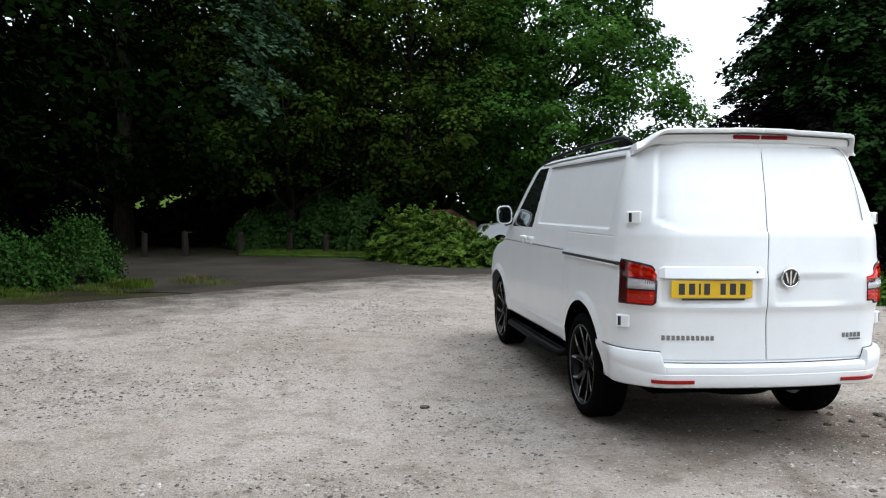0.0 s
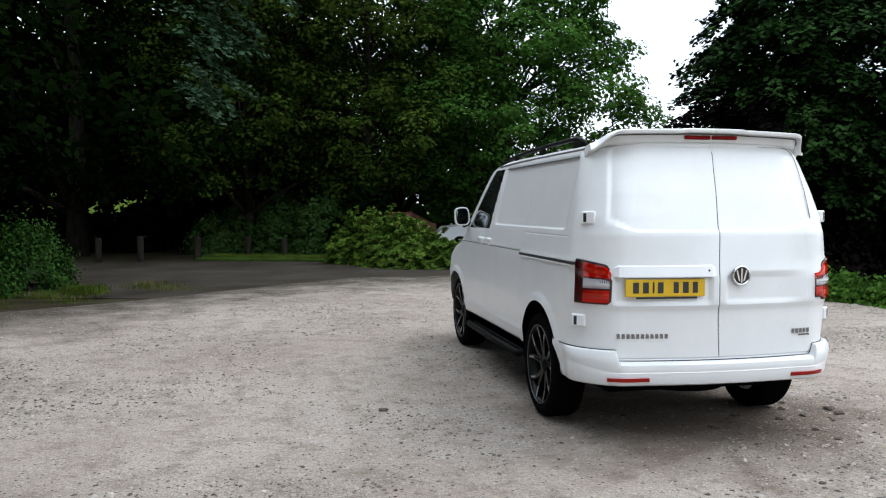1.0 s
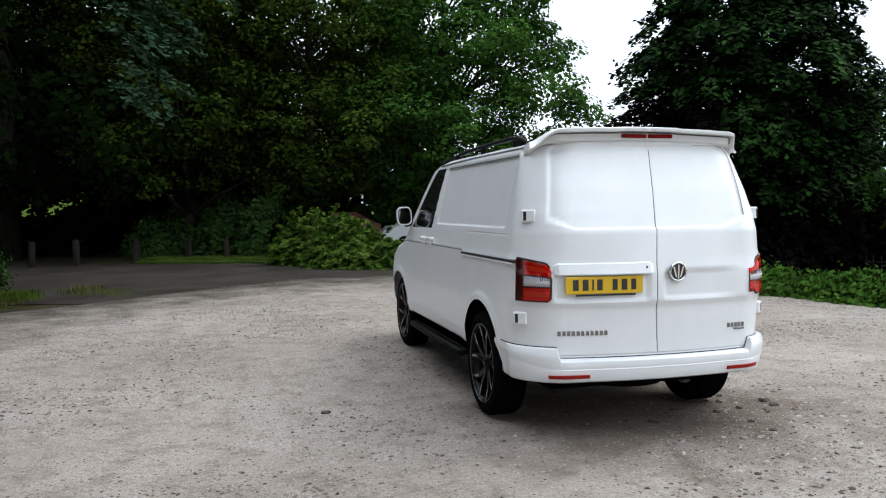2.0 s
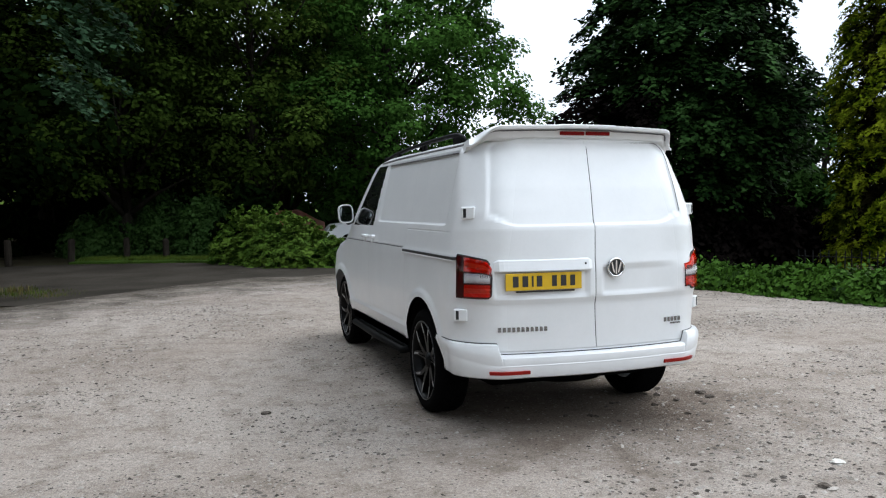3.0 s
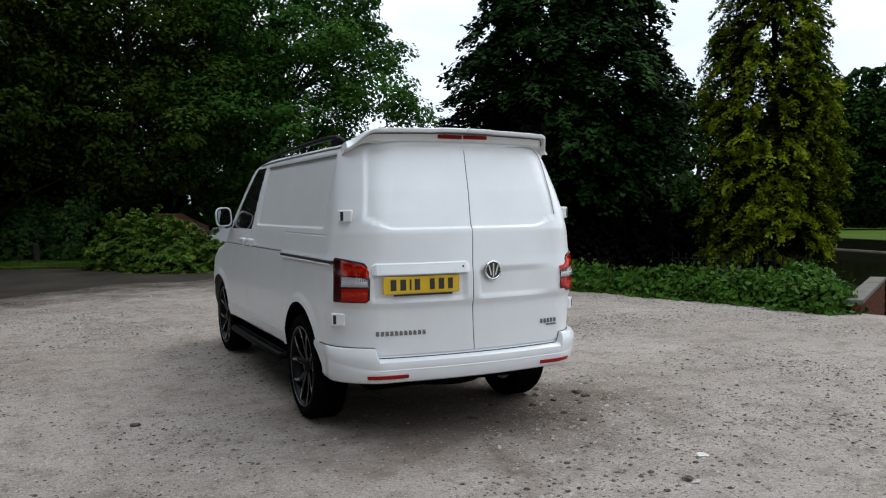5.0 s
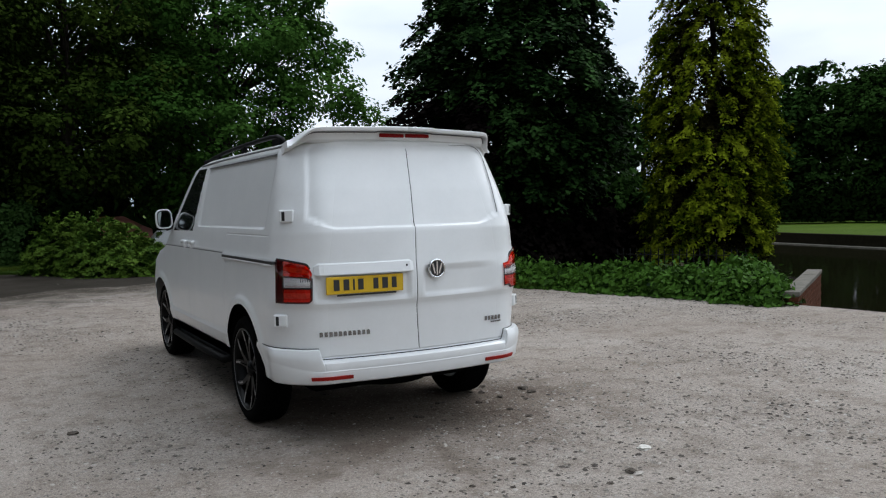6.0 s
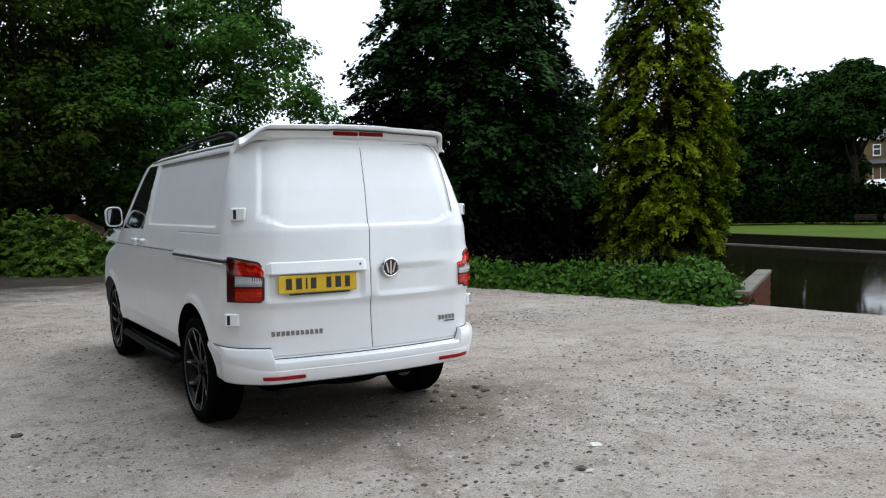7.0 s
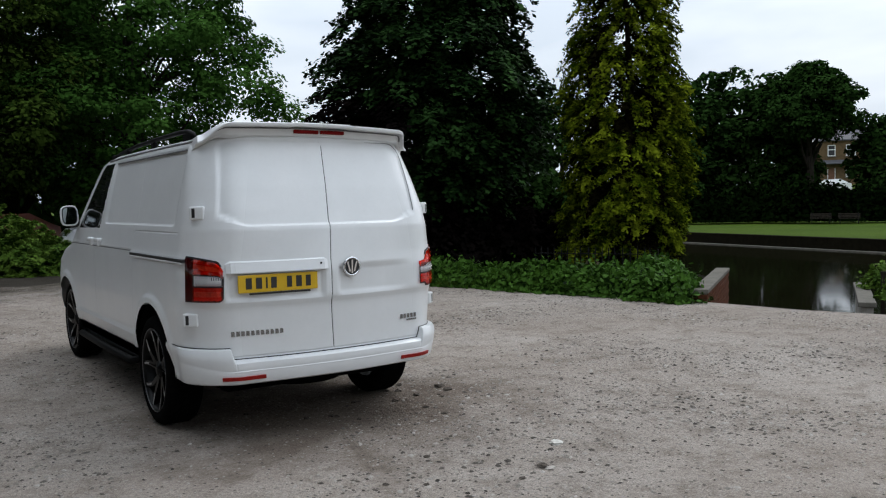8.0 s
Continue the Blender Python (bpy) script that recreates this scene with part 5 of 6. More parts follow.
    bm = bmesh.new()
    for x, ln, ang in ((-0.022, 0.062, 16), (0.0, 0.080, 0), (0.022, 0.062, -16)):
        box(bm, (0.010, ln, 0.008), m @ pose(x, 0, 0.008, 0, 0, ang))
    part("badge_strokes", bm, CHROME, badge, "chrome strokes")
    # chrome model lettering, as plain bars
    bm = bmesh.new()
    bars(bm, -0.700, -0.366, 0.679, 0.030, lambda x: rear_y(x, 0.683), [0.72] * 11)
    part("chrome_lettering", bm, DARK_CHROME, rl, "small chrome bars")
    bm = bmesh.new()
    bars(bm, 0.515, 0.668, 0.683, 0.030, lambda x: rear_y(x, 0.70), [0.6] * 5)
    bars(bm, 0.575, 0.668, 0.655, 0.010, lambda x: rear_y(x, 0.67), [0.8] * 5)
    part("chrome_lettering", bm, DARK_CHROME, rr, "small chrome bars")
    return v


THE_VAN = van()
for child in THE_VAN.children:
    if not child.name.startswith(("wheel", "axle_beam")):
        child.location.z += LIFT
THE_VAN.rotation_euler = (0, 0, radians(-1.5))

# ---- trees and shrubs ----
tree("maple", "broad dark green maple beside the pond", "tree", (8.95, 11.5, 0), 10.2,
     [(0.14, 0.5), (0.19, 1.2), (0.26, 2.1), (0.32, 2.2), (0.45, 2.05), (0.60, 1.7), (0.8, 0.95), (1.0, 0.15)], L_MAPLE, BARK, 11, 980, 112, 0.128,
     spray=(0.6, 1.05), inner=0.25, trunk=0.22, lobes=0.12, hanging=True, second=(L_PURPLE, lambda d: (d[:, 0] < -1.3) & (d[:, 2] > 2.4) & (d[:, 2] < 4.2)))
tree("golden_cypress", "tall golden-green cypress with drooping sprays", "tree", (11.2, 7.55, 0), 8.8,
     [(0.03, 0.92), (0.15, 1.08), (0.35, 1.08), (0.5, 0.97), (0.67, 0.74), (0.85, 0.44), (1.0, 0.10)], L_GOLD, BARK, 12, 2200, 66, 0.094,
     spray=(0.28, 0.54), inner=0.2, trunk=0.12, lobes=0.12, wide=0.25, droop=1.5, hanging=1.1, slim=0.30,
     second=(L_DEAD_SHADE, lambda d: np.hypot(d[:, 0], d[:, 1]) < 0.70 * np.interp(d[:, 2] / 8.8, [0.03, 0.15, 0.35, 0.5, 0.67, 0.85, 1.0], [0.92, 1.08, 1.08, 0.95, 0.66, 0.34, 0.06]), "dead inner sprays darkened for crown shade"))
tree("sycamore", "tall bright green sycamore behind the van", "tree", (6.3, 27.0, 0), 14.0,
     [(0.10, 1.8), (0.2, 4.6), (0.35, 5.2), (0.5, 4.5), (0.65, 3.5), (0.8, 2.2), (1.0, 0.4)], L_SYC, BARK, 13, 700, 138, 0.148, spray=(0.55, 1.05), inner=0.4, trunk=0.3, n_limbs=44, puffy=True)
# the first tree is added to block sky light from the left
for x, y, hh, rr, sd, lf in [(-12.8, 5.0, 17, 4.3, 39, L_WOOD_SHADE), (-13.5, 14, 15, 6.5, 21, L_WOOD_SHADE), (-9, 25, 16, 6.0, 22, L_WOOD_SHADE), (-17, 27, 17, 6.5, 25, L_WOOD_SHADE), (-14, 37, 17, 6.5, 26, L_WOOD_SHADE), (-7, 36, 17, 5, 27, L_WOOD_SHADE), (-3.6, 34, 16, 4.2, 38, L_WOOD_SHADE)]:
    tree("woodland_tree", "tall shady woodland tree, its shade put into near-black foliage", "tree", (x, y, float(land_z(x, y))), hh,
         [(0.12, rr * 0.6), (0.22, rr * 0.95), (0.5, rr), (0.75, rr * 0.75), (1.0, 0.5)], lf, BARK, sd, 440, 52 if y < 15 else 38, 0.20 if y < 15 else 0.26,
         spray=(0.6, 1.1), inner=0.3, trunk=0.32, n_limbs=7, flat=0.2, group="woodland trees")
for x, y, hh, rr, sd, cl in [(-3.4, 25, 16, 3.7, 23, 470), (0.7, 24.5, 15, 3.0, 24, 260), (2.8, 30.0, 14, 3.0, 30, 220), (7.0, 36.0, 11.5, 3.2, 28, 200)]:
    tree("woodland_tree", "tall woodland tree with ragged olive green foliage", "tree", (x, y, float(land_z(x, y))), hh,
         [(0.13, rr * 0.6), (0.22, rr * 0.95), (0.5, rr), (0.75, rr * 0.8), (1.0, 0.5)], L_OLIVE, BARK, sd, cl, 132, 0.148,
         puffy=True, spray=(0.5, 1.05), inner=0.2, trunk=0.24, flat=0.5, lobes=0.3, n_limbs=34, group="woodland trees")
tree("overhanging_maple", "maple with a drooping limb of blue-green leaves", "tree", (-10.5, 13.3, 0), 10.6,
     [(0.34, 6.9), (0.45, 7.4), (0.55, 7.9), (0.70, 8.6)], L_SHADE, BARK, 29, 30, 120, 0.115, hanging=True, spray=(0.6, 1.0), inner=0.88, trunk=0.07, flat=0.15, n_limbs=0, arc=(-20, 7), lobes=0.04)
# unseen trees that close the place behind and beside the camera
# those beside it are added to block sky light from the left
for x, y, hh, rr, sd in [(-13, -3, 19, 7.3, 31), (-12.5, -15, 14, 5.5, 32), (-11.3, -1.5, 18, 4.0, 35), (-10.5, -8.5, 17, 5.0, 36), (-9, -38, 11, 5.0, 33), (1, -37, 12, 5.0, 34), (11, -39, 11, 5.0, 37)]:
    tree("woodland_tree", "tall shady woodland tree, its shade put into near-black foliage", "tree", (x, y, 0), hh,
         [(0.14, rr * 0.55), (0.25, rr * 0.95), (0.5, rr), (0.75, rr * 0.75), (1.0, 0.5)], L_WOOD_SHADE, BARK, sd, 220, 26, 0.55, spray=(0.6, 1.1), inner=0.3, trunk=0.32, n_limbs=12, group="woodland trees")
def across(bearing, far):
    """A place in the park over the pond: degrees from north and metres from the lot."""
    return -2.64 + far * math.sin(radians(bearing)), -4.90 + far * math.cos(radians(bearing))


for bear, far, hh, rr, sd in [(39.5, 57, 9.2, 4.6, 46), (44.0, 66, 10.4, 4.6, 44), (50.0, 66, 9.9, 3.0, 41), (51.8, 72, 11.1, 3.2, 50), (53.4, 74, 11.9, 3.0, 53), (54.8, 72, 11.8, 3.2, 42), (57.0, 71, 10.9, 2.8, 43), (58.5, 70, 6.6, 1.7, 51),
                              (63.4, 69, 7.2, 1.7, 45), (65.4, 74, 8.8, 2.5, 48), (68.5, 72, 8.6, 3.0, 52), (34.0, 56, 10.0, 5.2, 47)]:
    tree("park_tree", "mature broadleaf park tree beyond the lawn", "tree", (*across(bear, far), -0.15), hh,
         [(0.06, rr * 0.8), (0.3, rr), (0.55, rr), (0.8, rr * 0.72), (1.0, 0.5)], L_FAR, BARK, sd, 190, 42, 0.37, spray=(0.6, 1.2), inner=0.4, trunk=0.3, n_limbs=14, puffy=True, group="park trees")
# a taller one with a high, spreading crown in front of the house
tree("park_tree", "mature broadleaf park tree with a bare lower trunk", "tree", (*across(59.5, 67), -0.15), 11.1,
     [(0.53, 1.8), (0.62, 2.9), (0.74, 3.2), (0.85, 2.7), (0.94, 1.6), (1.0, 0.5)], L_FAR, BARK, 49, 380, 75, 0.26, spray=(0.55, 1.0), inner=0.25, trunk=0.36, n_limbs=30, puffy=True, group="park trees")
bush("nettle_bank", "bank of nettles and leafy shrubs", "bush", [(-8.6, 11.2, 1.3, 1.1), (-10.2, 11.4, 1.5, 1.2), (-7.4, 12.6, 0.85, 1.5), (-12.0, 12.0, 1.6, 1.4)], L_NETTLE, 51, 1450, 42, 0.078, spray=(0.14, 0.32), wide=0.34)
bush("laurel_bush", "spreading light green laurel bush with drooping leaves", "bush",
     [(0.35, 17.9, 0.95, 1.55), (0.75, 17.1, 1.0, 1.36), (1.25, 16.6, 0.95, 1.02), (1.9, 16.2, 0.8, 0.66), (2.8, 16.2, 0.7, 0.45), (-0.25, 18.6, 0.8, 1.5)], L_BUSH, 52, 1000, 56, 0.130, spray=(0.20, 0.36), wide=0.19, hanging=True)
bush("ground_cover", "leafy ground cover along the lot edge", "ground cover",
     [(5.75 + 1.75 * k / 15, 10.6 - 6.5 * k / 15, 0.56, 0.24 if 8 <= k <= 10 else 0.36) for k in range(16)] + [(8.2, 4.30, 0.55, 0.38), (9.0, 4.85, 0.5, 0.38), (7.25, 3.50, 0.36, 0.36), (7.50, 3.12, 0.28, 0.34), (8.05, 3.70, 0.36, 0.36), (7.24, 2.90, 0.22, 0.27)], L_HEDGE, 53, 1900, 40, 0.096, kind="stuff", wide=0.36)
# near-black shrubs added to stand for the deep shade under the maple
bush("shade_shrubs", "near-black shrubs standing for the shade at the foot of the maple", "shrub", [(7.4, 10.7, 1.1, 2.0), (8.6, 10.5, 1.1, 1.9), (9.7, 10.3, 0.9, 1.5), (6.3, 12.2, 1.3, 2.1), (10.1, 11.3, 0.8, 1.6), (10.4, 10.5, 0.9, 1.9), (11.6, 10.6, 0.9, 1.3), (12.4, 11.4, 0.9, 1.2)], L_PURPLE, 57, 900, 30, 0.15)
# fills the black under the trees; the leaf colour carries the shade
bush("undergrowth", "undergrowth of saplings and bramble, darkened for the shade beneath the trees", "undergrowth",
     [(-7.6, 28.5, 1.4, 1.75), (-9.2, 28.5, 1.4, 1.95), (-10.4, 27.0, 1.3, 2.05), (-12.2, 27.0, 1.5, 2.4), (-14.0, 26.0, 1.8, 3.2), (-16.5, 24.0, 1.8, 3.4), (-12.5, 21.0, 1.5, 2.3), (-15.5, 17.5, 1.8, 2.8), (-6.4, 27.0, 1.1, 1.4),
      (0.3, 22.0, 1.2, 2.4)], L_WOOD_SHADE, 54, 1800, 28, 0.2, kind="stuff")
bush("holly_thicket", "dark glossy holly and bramble beneath the trees", "undergrowth",
     [(-4.6, 25.3, 1.0, 1.3), (-3.4, 25.6, 1.2, 1.9), (-2.2, 25.2, 1.3, 2.1), (-0.9, 23.6, 1.1, 2.0)], L_HOLLY, 58, 1500, 32, 0.12)
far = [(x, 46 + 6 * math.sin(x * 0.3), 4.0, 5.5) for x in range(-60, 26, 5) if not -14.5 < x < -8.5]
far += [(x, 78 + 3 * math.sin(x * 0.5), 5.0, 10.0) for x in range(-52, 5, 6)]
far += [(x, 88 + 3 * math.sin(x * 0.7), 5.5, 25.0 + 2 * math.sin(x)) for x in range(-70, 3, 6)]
bush("far_wood", "distant woodland edge in leaves darkened for shade", "woodland", far, L_WOOD_SHADE, 55, 2400, 24, 1.15, spray=(0.7, 1.6), kind="stuff")
bush("far_hedge", "dense dark hedge beyond the far lawn", "hedge", [(*across(42 + 1.15 * k, 56.5), 1.2, 1.9 + 0.25 * math.sin(k * 1.7) + (0.35 if 14 <= k <= 21 else 0.0)) for k in range(28)], L_WOOD_SHADE, 56, 1500, 28, 0.29, spray=(0.3, 0.7), kind="stuff")

# ---- posts, railing, walls, house, benches ----
def post(x, y, h, lean, seed):
    """A short timber bollard with a chamfered, weathered top."""
    rng = random.Random(seed)
    bm = bmesh.new()
    ring = []
    for k, (z, r) in enumerate([(-0.2, 0.095), (0.0, 0.10), (h * 0.5, 0.096), (h - 0.05, 0.094), (h, 0.07)]):
        ring.append([bm.verts.new((r * math.cos(a) * rng.uniform(0.94, 1.06) + lean * z, r * math.sin(a) * rng.uniform(0.94, 1.06), z)) for a in [2 * math.pi * j / 10 for j in range(10)]])
    for a, b in zip(ring, ring[1:]):
        for j in range(10):
            bm.faces.new((a[j], a[(j + 1) % 10], b[(j + 1) % 10], b[j]))
    bm.faces.new(ring[-1])
    ob = part("wooden_post", bm, WOOD)
    ob.location = (x, y, float(lot_z(x, y)) - 0.01)
    return tagged(ob, "short weathered wooden post at the edge of the drive", "post", "posts along the drive")


for k, (x, y, h, lean) in enumerate([(-7.62, 21.0, 0.68, 0.02), (-6.43, 20.9, 0.72, -0.01), (-4.89, 21.6, 0.68, 0.03), (-3.40, 23.0, 0.62, 0.0), (-2.25, 22.0, 0.60, -0.03)]):
    post(x, y, h, lean, k)


def railing():
    """A low iron railing behind the ground cover, each upright its own part."""
    a, b = Vector((8.15, 7.05, -0.03)), Vector((9.2, 4.95, -0.03))
    thing = tagged(new("railing"), "low black iron railing half buried in leaves", "railing")
    thing.location = a
    d = b - a
    turn = Matrix.Rotation(math.atan2(d.y, d.x), 4, "Z")
    bm = bmesh.new()
    box(bm, (0.018, 0.018, 0.62), pose(0, 0, 0.31), 0.003, 1)
    bmesh.ops.create_cone(bm, cap_ends=True, segments=6, radius1=0.012, radius2=0.001, depth=0.05, matrix=pose(0, 0, 0.645))
    me = bpy.data.meshes.new("upright")
    bm.to_mesh(me)
    bm.free()
    me.materials.append(IRON)
    n = int(d.length / 0.125)
    for i in range(n + 1):
        u = new("upright", me)
        u.parent = thing
        u.location = d * (i / n)
        u.rotation_euler = (radians(random.uniform(-2, 2)), radians(random.uniform(-2, 2)), math.atan2(d.y, d.x))
    for z in (0.12, 0.54):
        bm = bmesh.new()
        box(bm, (d.length, 0.03, 0.012), Matrix.Translation(d / 2) @ turn @ pose(0, 0, z), 0.002, 1)
        part("rail", bm, IRON, thing)
    return thing


railing()


def wing_wall():
    """The low brick wall that runs out into the pond, with stone copings on top."""
    a, b = Vector((7.42, 2.72, 0)), Vector((10.75, 4.72, 0))
    d = b - a
    ang = math.degrees(math.atan2(d.y, d.x))
    base = pose(a.x, a.y, 0, 0, 0, ang)
    wall = tagged(new("wing_wall"), "low red brick wall with pale stone coping above the water", "wall", kind="structure")
    wall.matrix_basis = base
    ln = d.length
    bm = bmesh.new()
    box(bm, (ln, 0.20, 1.30), pose(ln / 2, 0, -0.53))
    part("core", bm, DARK_MORTAR, wall)
    me = bpy.data.meshes.new("brick")
    bm = bmesh.new()
    box(bm, (0.215, 0.03, 0.065), Matrix(), 0.004, 1)
    bm.to_mesh(me)
    bm.free()
    me.materials.append(BRICK)
    rows = 11
    for r in range(rows):
        z = 0.075 - r * 0.075
        for k in range(int(ln / 0.225)):
            x = 0.115 + k * 0.225 + (0.11 if r % 2 else 0)
            if x > ln - 0.08:
                continue
            bk = new("brick", me)
            bk.parent = wall
            bk.location = (x, -0.099 + random.uniform(-0.002, 0.002), z)
            bk.rotation_euler = (0, 0, radians(random.uniform(-0.6, 0.6)))
    # the near end
    for r in range(rows):
        bk = new("brick", me)
        bk.parent = wall
        bk.location = (0.001, 0.0, 0.075 - r * 0.075)
        bk.rotation_euler = (0, 0, radians(90))
    for k in range(7):
        bm = bmesh.new()
        seg = ln / 7
        box(bm, (seg - 0.008, 0.25, 0.065), pose(seg * (k + 0.5), 0.0, 0.155 + random.uniform(-0.003, 0.003)), 0.012, 2)
        part("coping_stone", bm, COPING, wall)
    return wall


wing_wall()


def outfall_slab():
    """A pale concrete slab on a pier beside the overflow, with a leafy corner."""
    a, b = Vector((8.98, 1.08, 0)), Vector((11.6, 2.55, 0))
    d = b - a
    thing = tagged(new("outfall_slab"), "pale concrete slab on a dark pier over the water", "slab")
    thing.matrix_basis = pose(a.x, a.y, -0.02, 0, 0, math.degrees(math.atan2(d.y, d.x)))
    bm = bmesh.new()
    box(bm, (d.length, 0.23, 0.07), pose(d.length / 2, 0, -0.015), 0.01, 2)
    part("slab_top", bm, COPING, thing)
    bm = bmesh.new()
    box(bm, (d.length - 0.1, 0.16, 1.1), pose(d.length / 2, 0, -0.60), 0.01, 1)
    part("pier", bm, STONE, thing)
    bm = bmesh.new()
    box(bm, (0.06, 0.06, 0.62), pose(0.9, -0.24, 0.05), 0.006, 1)
    box(bm, (0.06, 0.5, 0.05), pose(0.9, -0.45, 0.36), 0.006, 1)
    part("timber_frame", bm, WOOD, thing, "dark timber frame")
    return thing


outfall_slab()
bush("bankside_plant", "yellowing leafy plant over the concrete slab", "plant", [(10.9, 1.75, 0.35, 0.35), (9.6, 1.0, 0.2, 0.2)], L_BUSH, 61, 70, 22, 0.08, spray=(0.08, 0.16), stems=8)


def house(x, y, z, turn):
    """A two-storey stone terraced house with a slate roof and a porch."""
    h = tagged(new("house"), "two-storey yellow stone house with white windows", "house")
    h.matrix_basis = pose(x, y, z, 0, 0, turn)
    w, dp, ht = 9.0, 7.0, 5.6
    x0 = -1.7

    def hole_wall():
        bm = bmesh.new()
        cols = [x0, -0.45, 0.45, 1.6, 2.7, 5.2, 6.2, x0 + w]
        rows = [0, 0.25, 1.0, 2.15, 2.3, 3.6, 5.0, ht]
        openings = {(1, 5), (3, 5), (5, 5), (1, 0), (1, 1), (1, 2), (3, 2), (5, 2)}
        for i in range(len(cols) - 1):
            for j in range(len(rows) - 1):
                if (i, j) in openings:
                    continue
                cx, cz = (cols[i] + cols[i + 1]) / 2, (rows[j] + rows[j + 1]) / 2
                box(bm, (cols[i + 1] - cols[i], 0.3, rows[j + 1] - rows[j]), pose(cx, 0, cz))
        bmesh.ops.remove_doubles(bm, verts=bm.verts[:], dist=0.001)
        return part("front_wall", bm, SAND_STONE, h)

    hole_wall()
    for nm, sx, sy, px, py in (("side_wall", 0.3, dp, x0 + 0.15, dp / 2 + 0.15), ("side_wall", 0.3, dp, x0 + w - 0.15, dp / 2 + 0.15), ("back_wall", w - 0.6, 0.3, x0 + w / 2, dp)):
        bm = bmesh.new()
        box(bm, (sx, sy, ht), pose(px, py, ht / 2))
        part(nm, bm, SAND_STONE, h)
    xa, xb = x0 - 0.3, x0 + w + 0.3
    v = [(xa, -0.45, ht), (xb, -0.45, ht), (xb, dp / 2, ht + 2.0), (xa, dp / 2, ht + 2.0), (xb, dp + 0.45, ht), (xa, dp + 0.45, ht)]
    v += [(a, b, c - 0.14) for a, b, c in v]
    raw("roof", v, [(0, 1, 2, 3), (3, 2, 4, 5), (6, 9, 8, 7), (9, 11, 10, 8), (0, 6, 7, 1), (5, 4, 10, 11), (0, 3, 9, 6), (3, 5, 11, 9), (1, 7, 8, 2), (2, 8, 10, 4)], SLATE, h)
    for cx, z0, z1, ww in ((0.0, 3.6, 5.0, 0.9), (2.15, 3.6, 5.0, 1.1), (5.7, 3.6, 5.0, 1.0), (2.15, 1.0, 2.15, 1.1), (5.7, 1.0, 2.15, 1.0)):
        win = new("window")
        win.parent = h
        bm = bmesh.new()
        for dx in (-ww / 2 + 0.05, ww / 2 - 0.05):
            box(bm, (0.1, 0.12, z1 - z0), pose(cx + dx, -0.05, (z0 + z1) / 2))
        for zz in (z0 + 0.05, (z0 + z1) / 2 + 0.1, z1 - 0.05):
            box(bm, (ww - 0.2, 0.11, 0.1), pose(cx, -0.05, zz))
        part("frame", bm, WHITE_UPVC, win)
        bm = bmesh.new()
        box(bm, (ww - 0.1, 0.02, z1 - z0 - 0.1), pose(cx, 0.02, (z0 + z1) / 2))
        part("pane", bm, GLASS_DARK, win)
        bm = bmesh.new()
        box(bm, (ww + 0.2, 0.2, 0.1), pose(cx, -0.2, z0 - 0.06))
        part("sill", bm, COPING, win)
    bm = bmesh.new()
    box(bm, (0.74, 0.08, 2.1), pose(0.0, 0.02, 1.08), 0.01)
    part("door", bm, DOOR_BROWN, h, "brown panelled front door")
    for dx in (-0.41, 0.41):
        bm = bmesh.new()
        box(bm, (0.08, 0.12, 2.15), pose(dx, -0.06, 1.08))
        part("door_frame", bm, WHITE_UPVC, h)
    bm = bmesh.new()
    box(bm, (4.4, 1.3, 0.10), pose(0.9, -0.75, 2.85, 22), 0.01)
    part("porch_roof", bm, SLATE, h, "dark slate porch roof")
    bm = bmesh.new()
    box(bm, (0.8, 0.6, 1.4), pose(3.0, dp / 2, ht + 2.3), 0.02)
    part("chimney", bm, SAND_STONE, h)
    return h


house(97.6, 51.4, 2.7, -59)


def bench(x, y, turn):
    b = tagged(new("bench"), "dark park bench at the far side of the lawn", "bench", "park benches")
    b.matrix_basis = pose(x, y, -0.15, 0, 0, turn) @ Matrix.Diagonal((0.68, 0.80, 0.68, 1.0))
    for k in range(3):
        bm = bmesh.new()
        box(bm, (1.7, 0.11, 0.035), pose(0, -0.14 + 0.14 * k, 0.44), 0.006, 1)
        part("seat_slat", bm, WOOD, b)
    for k in range(3):
        bm = bmesh.new()
        box(bm, (1.7, 0.03, 0.10), pose(0, 0.22 + 0.03 * k, 0.56 + 0.13 * k, -12), 0.006, 1)
        part("back_slat", bm, WOOD, b)
    for sx in (-0.7, 0.7):
        bm = bmesh.new()
        box(bm, (0.06, 0.40, 0.05), pose(sx, 0.0, 0.40))
        box(bm, (0.06, 0.05, 0.44), pose(sx, -0.17, 0.20))
        box(bm, (0.06, 0.05, 0.95), pose(sx, 0.22, 0.46, -8))
        part("bench_end", bm, IRON, b)
    return b


for bear in (60.1, 61.7):
    bench(*across(bear, 53.5), -60)


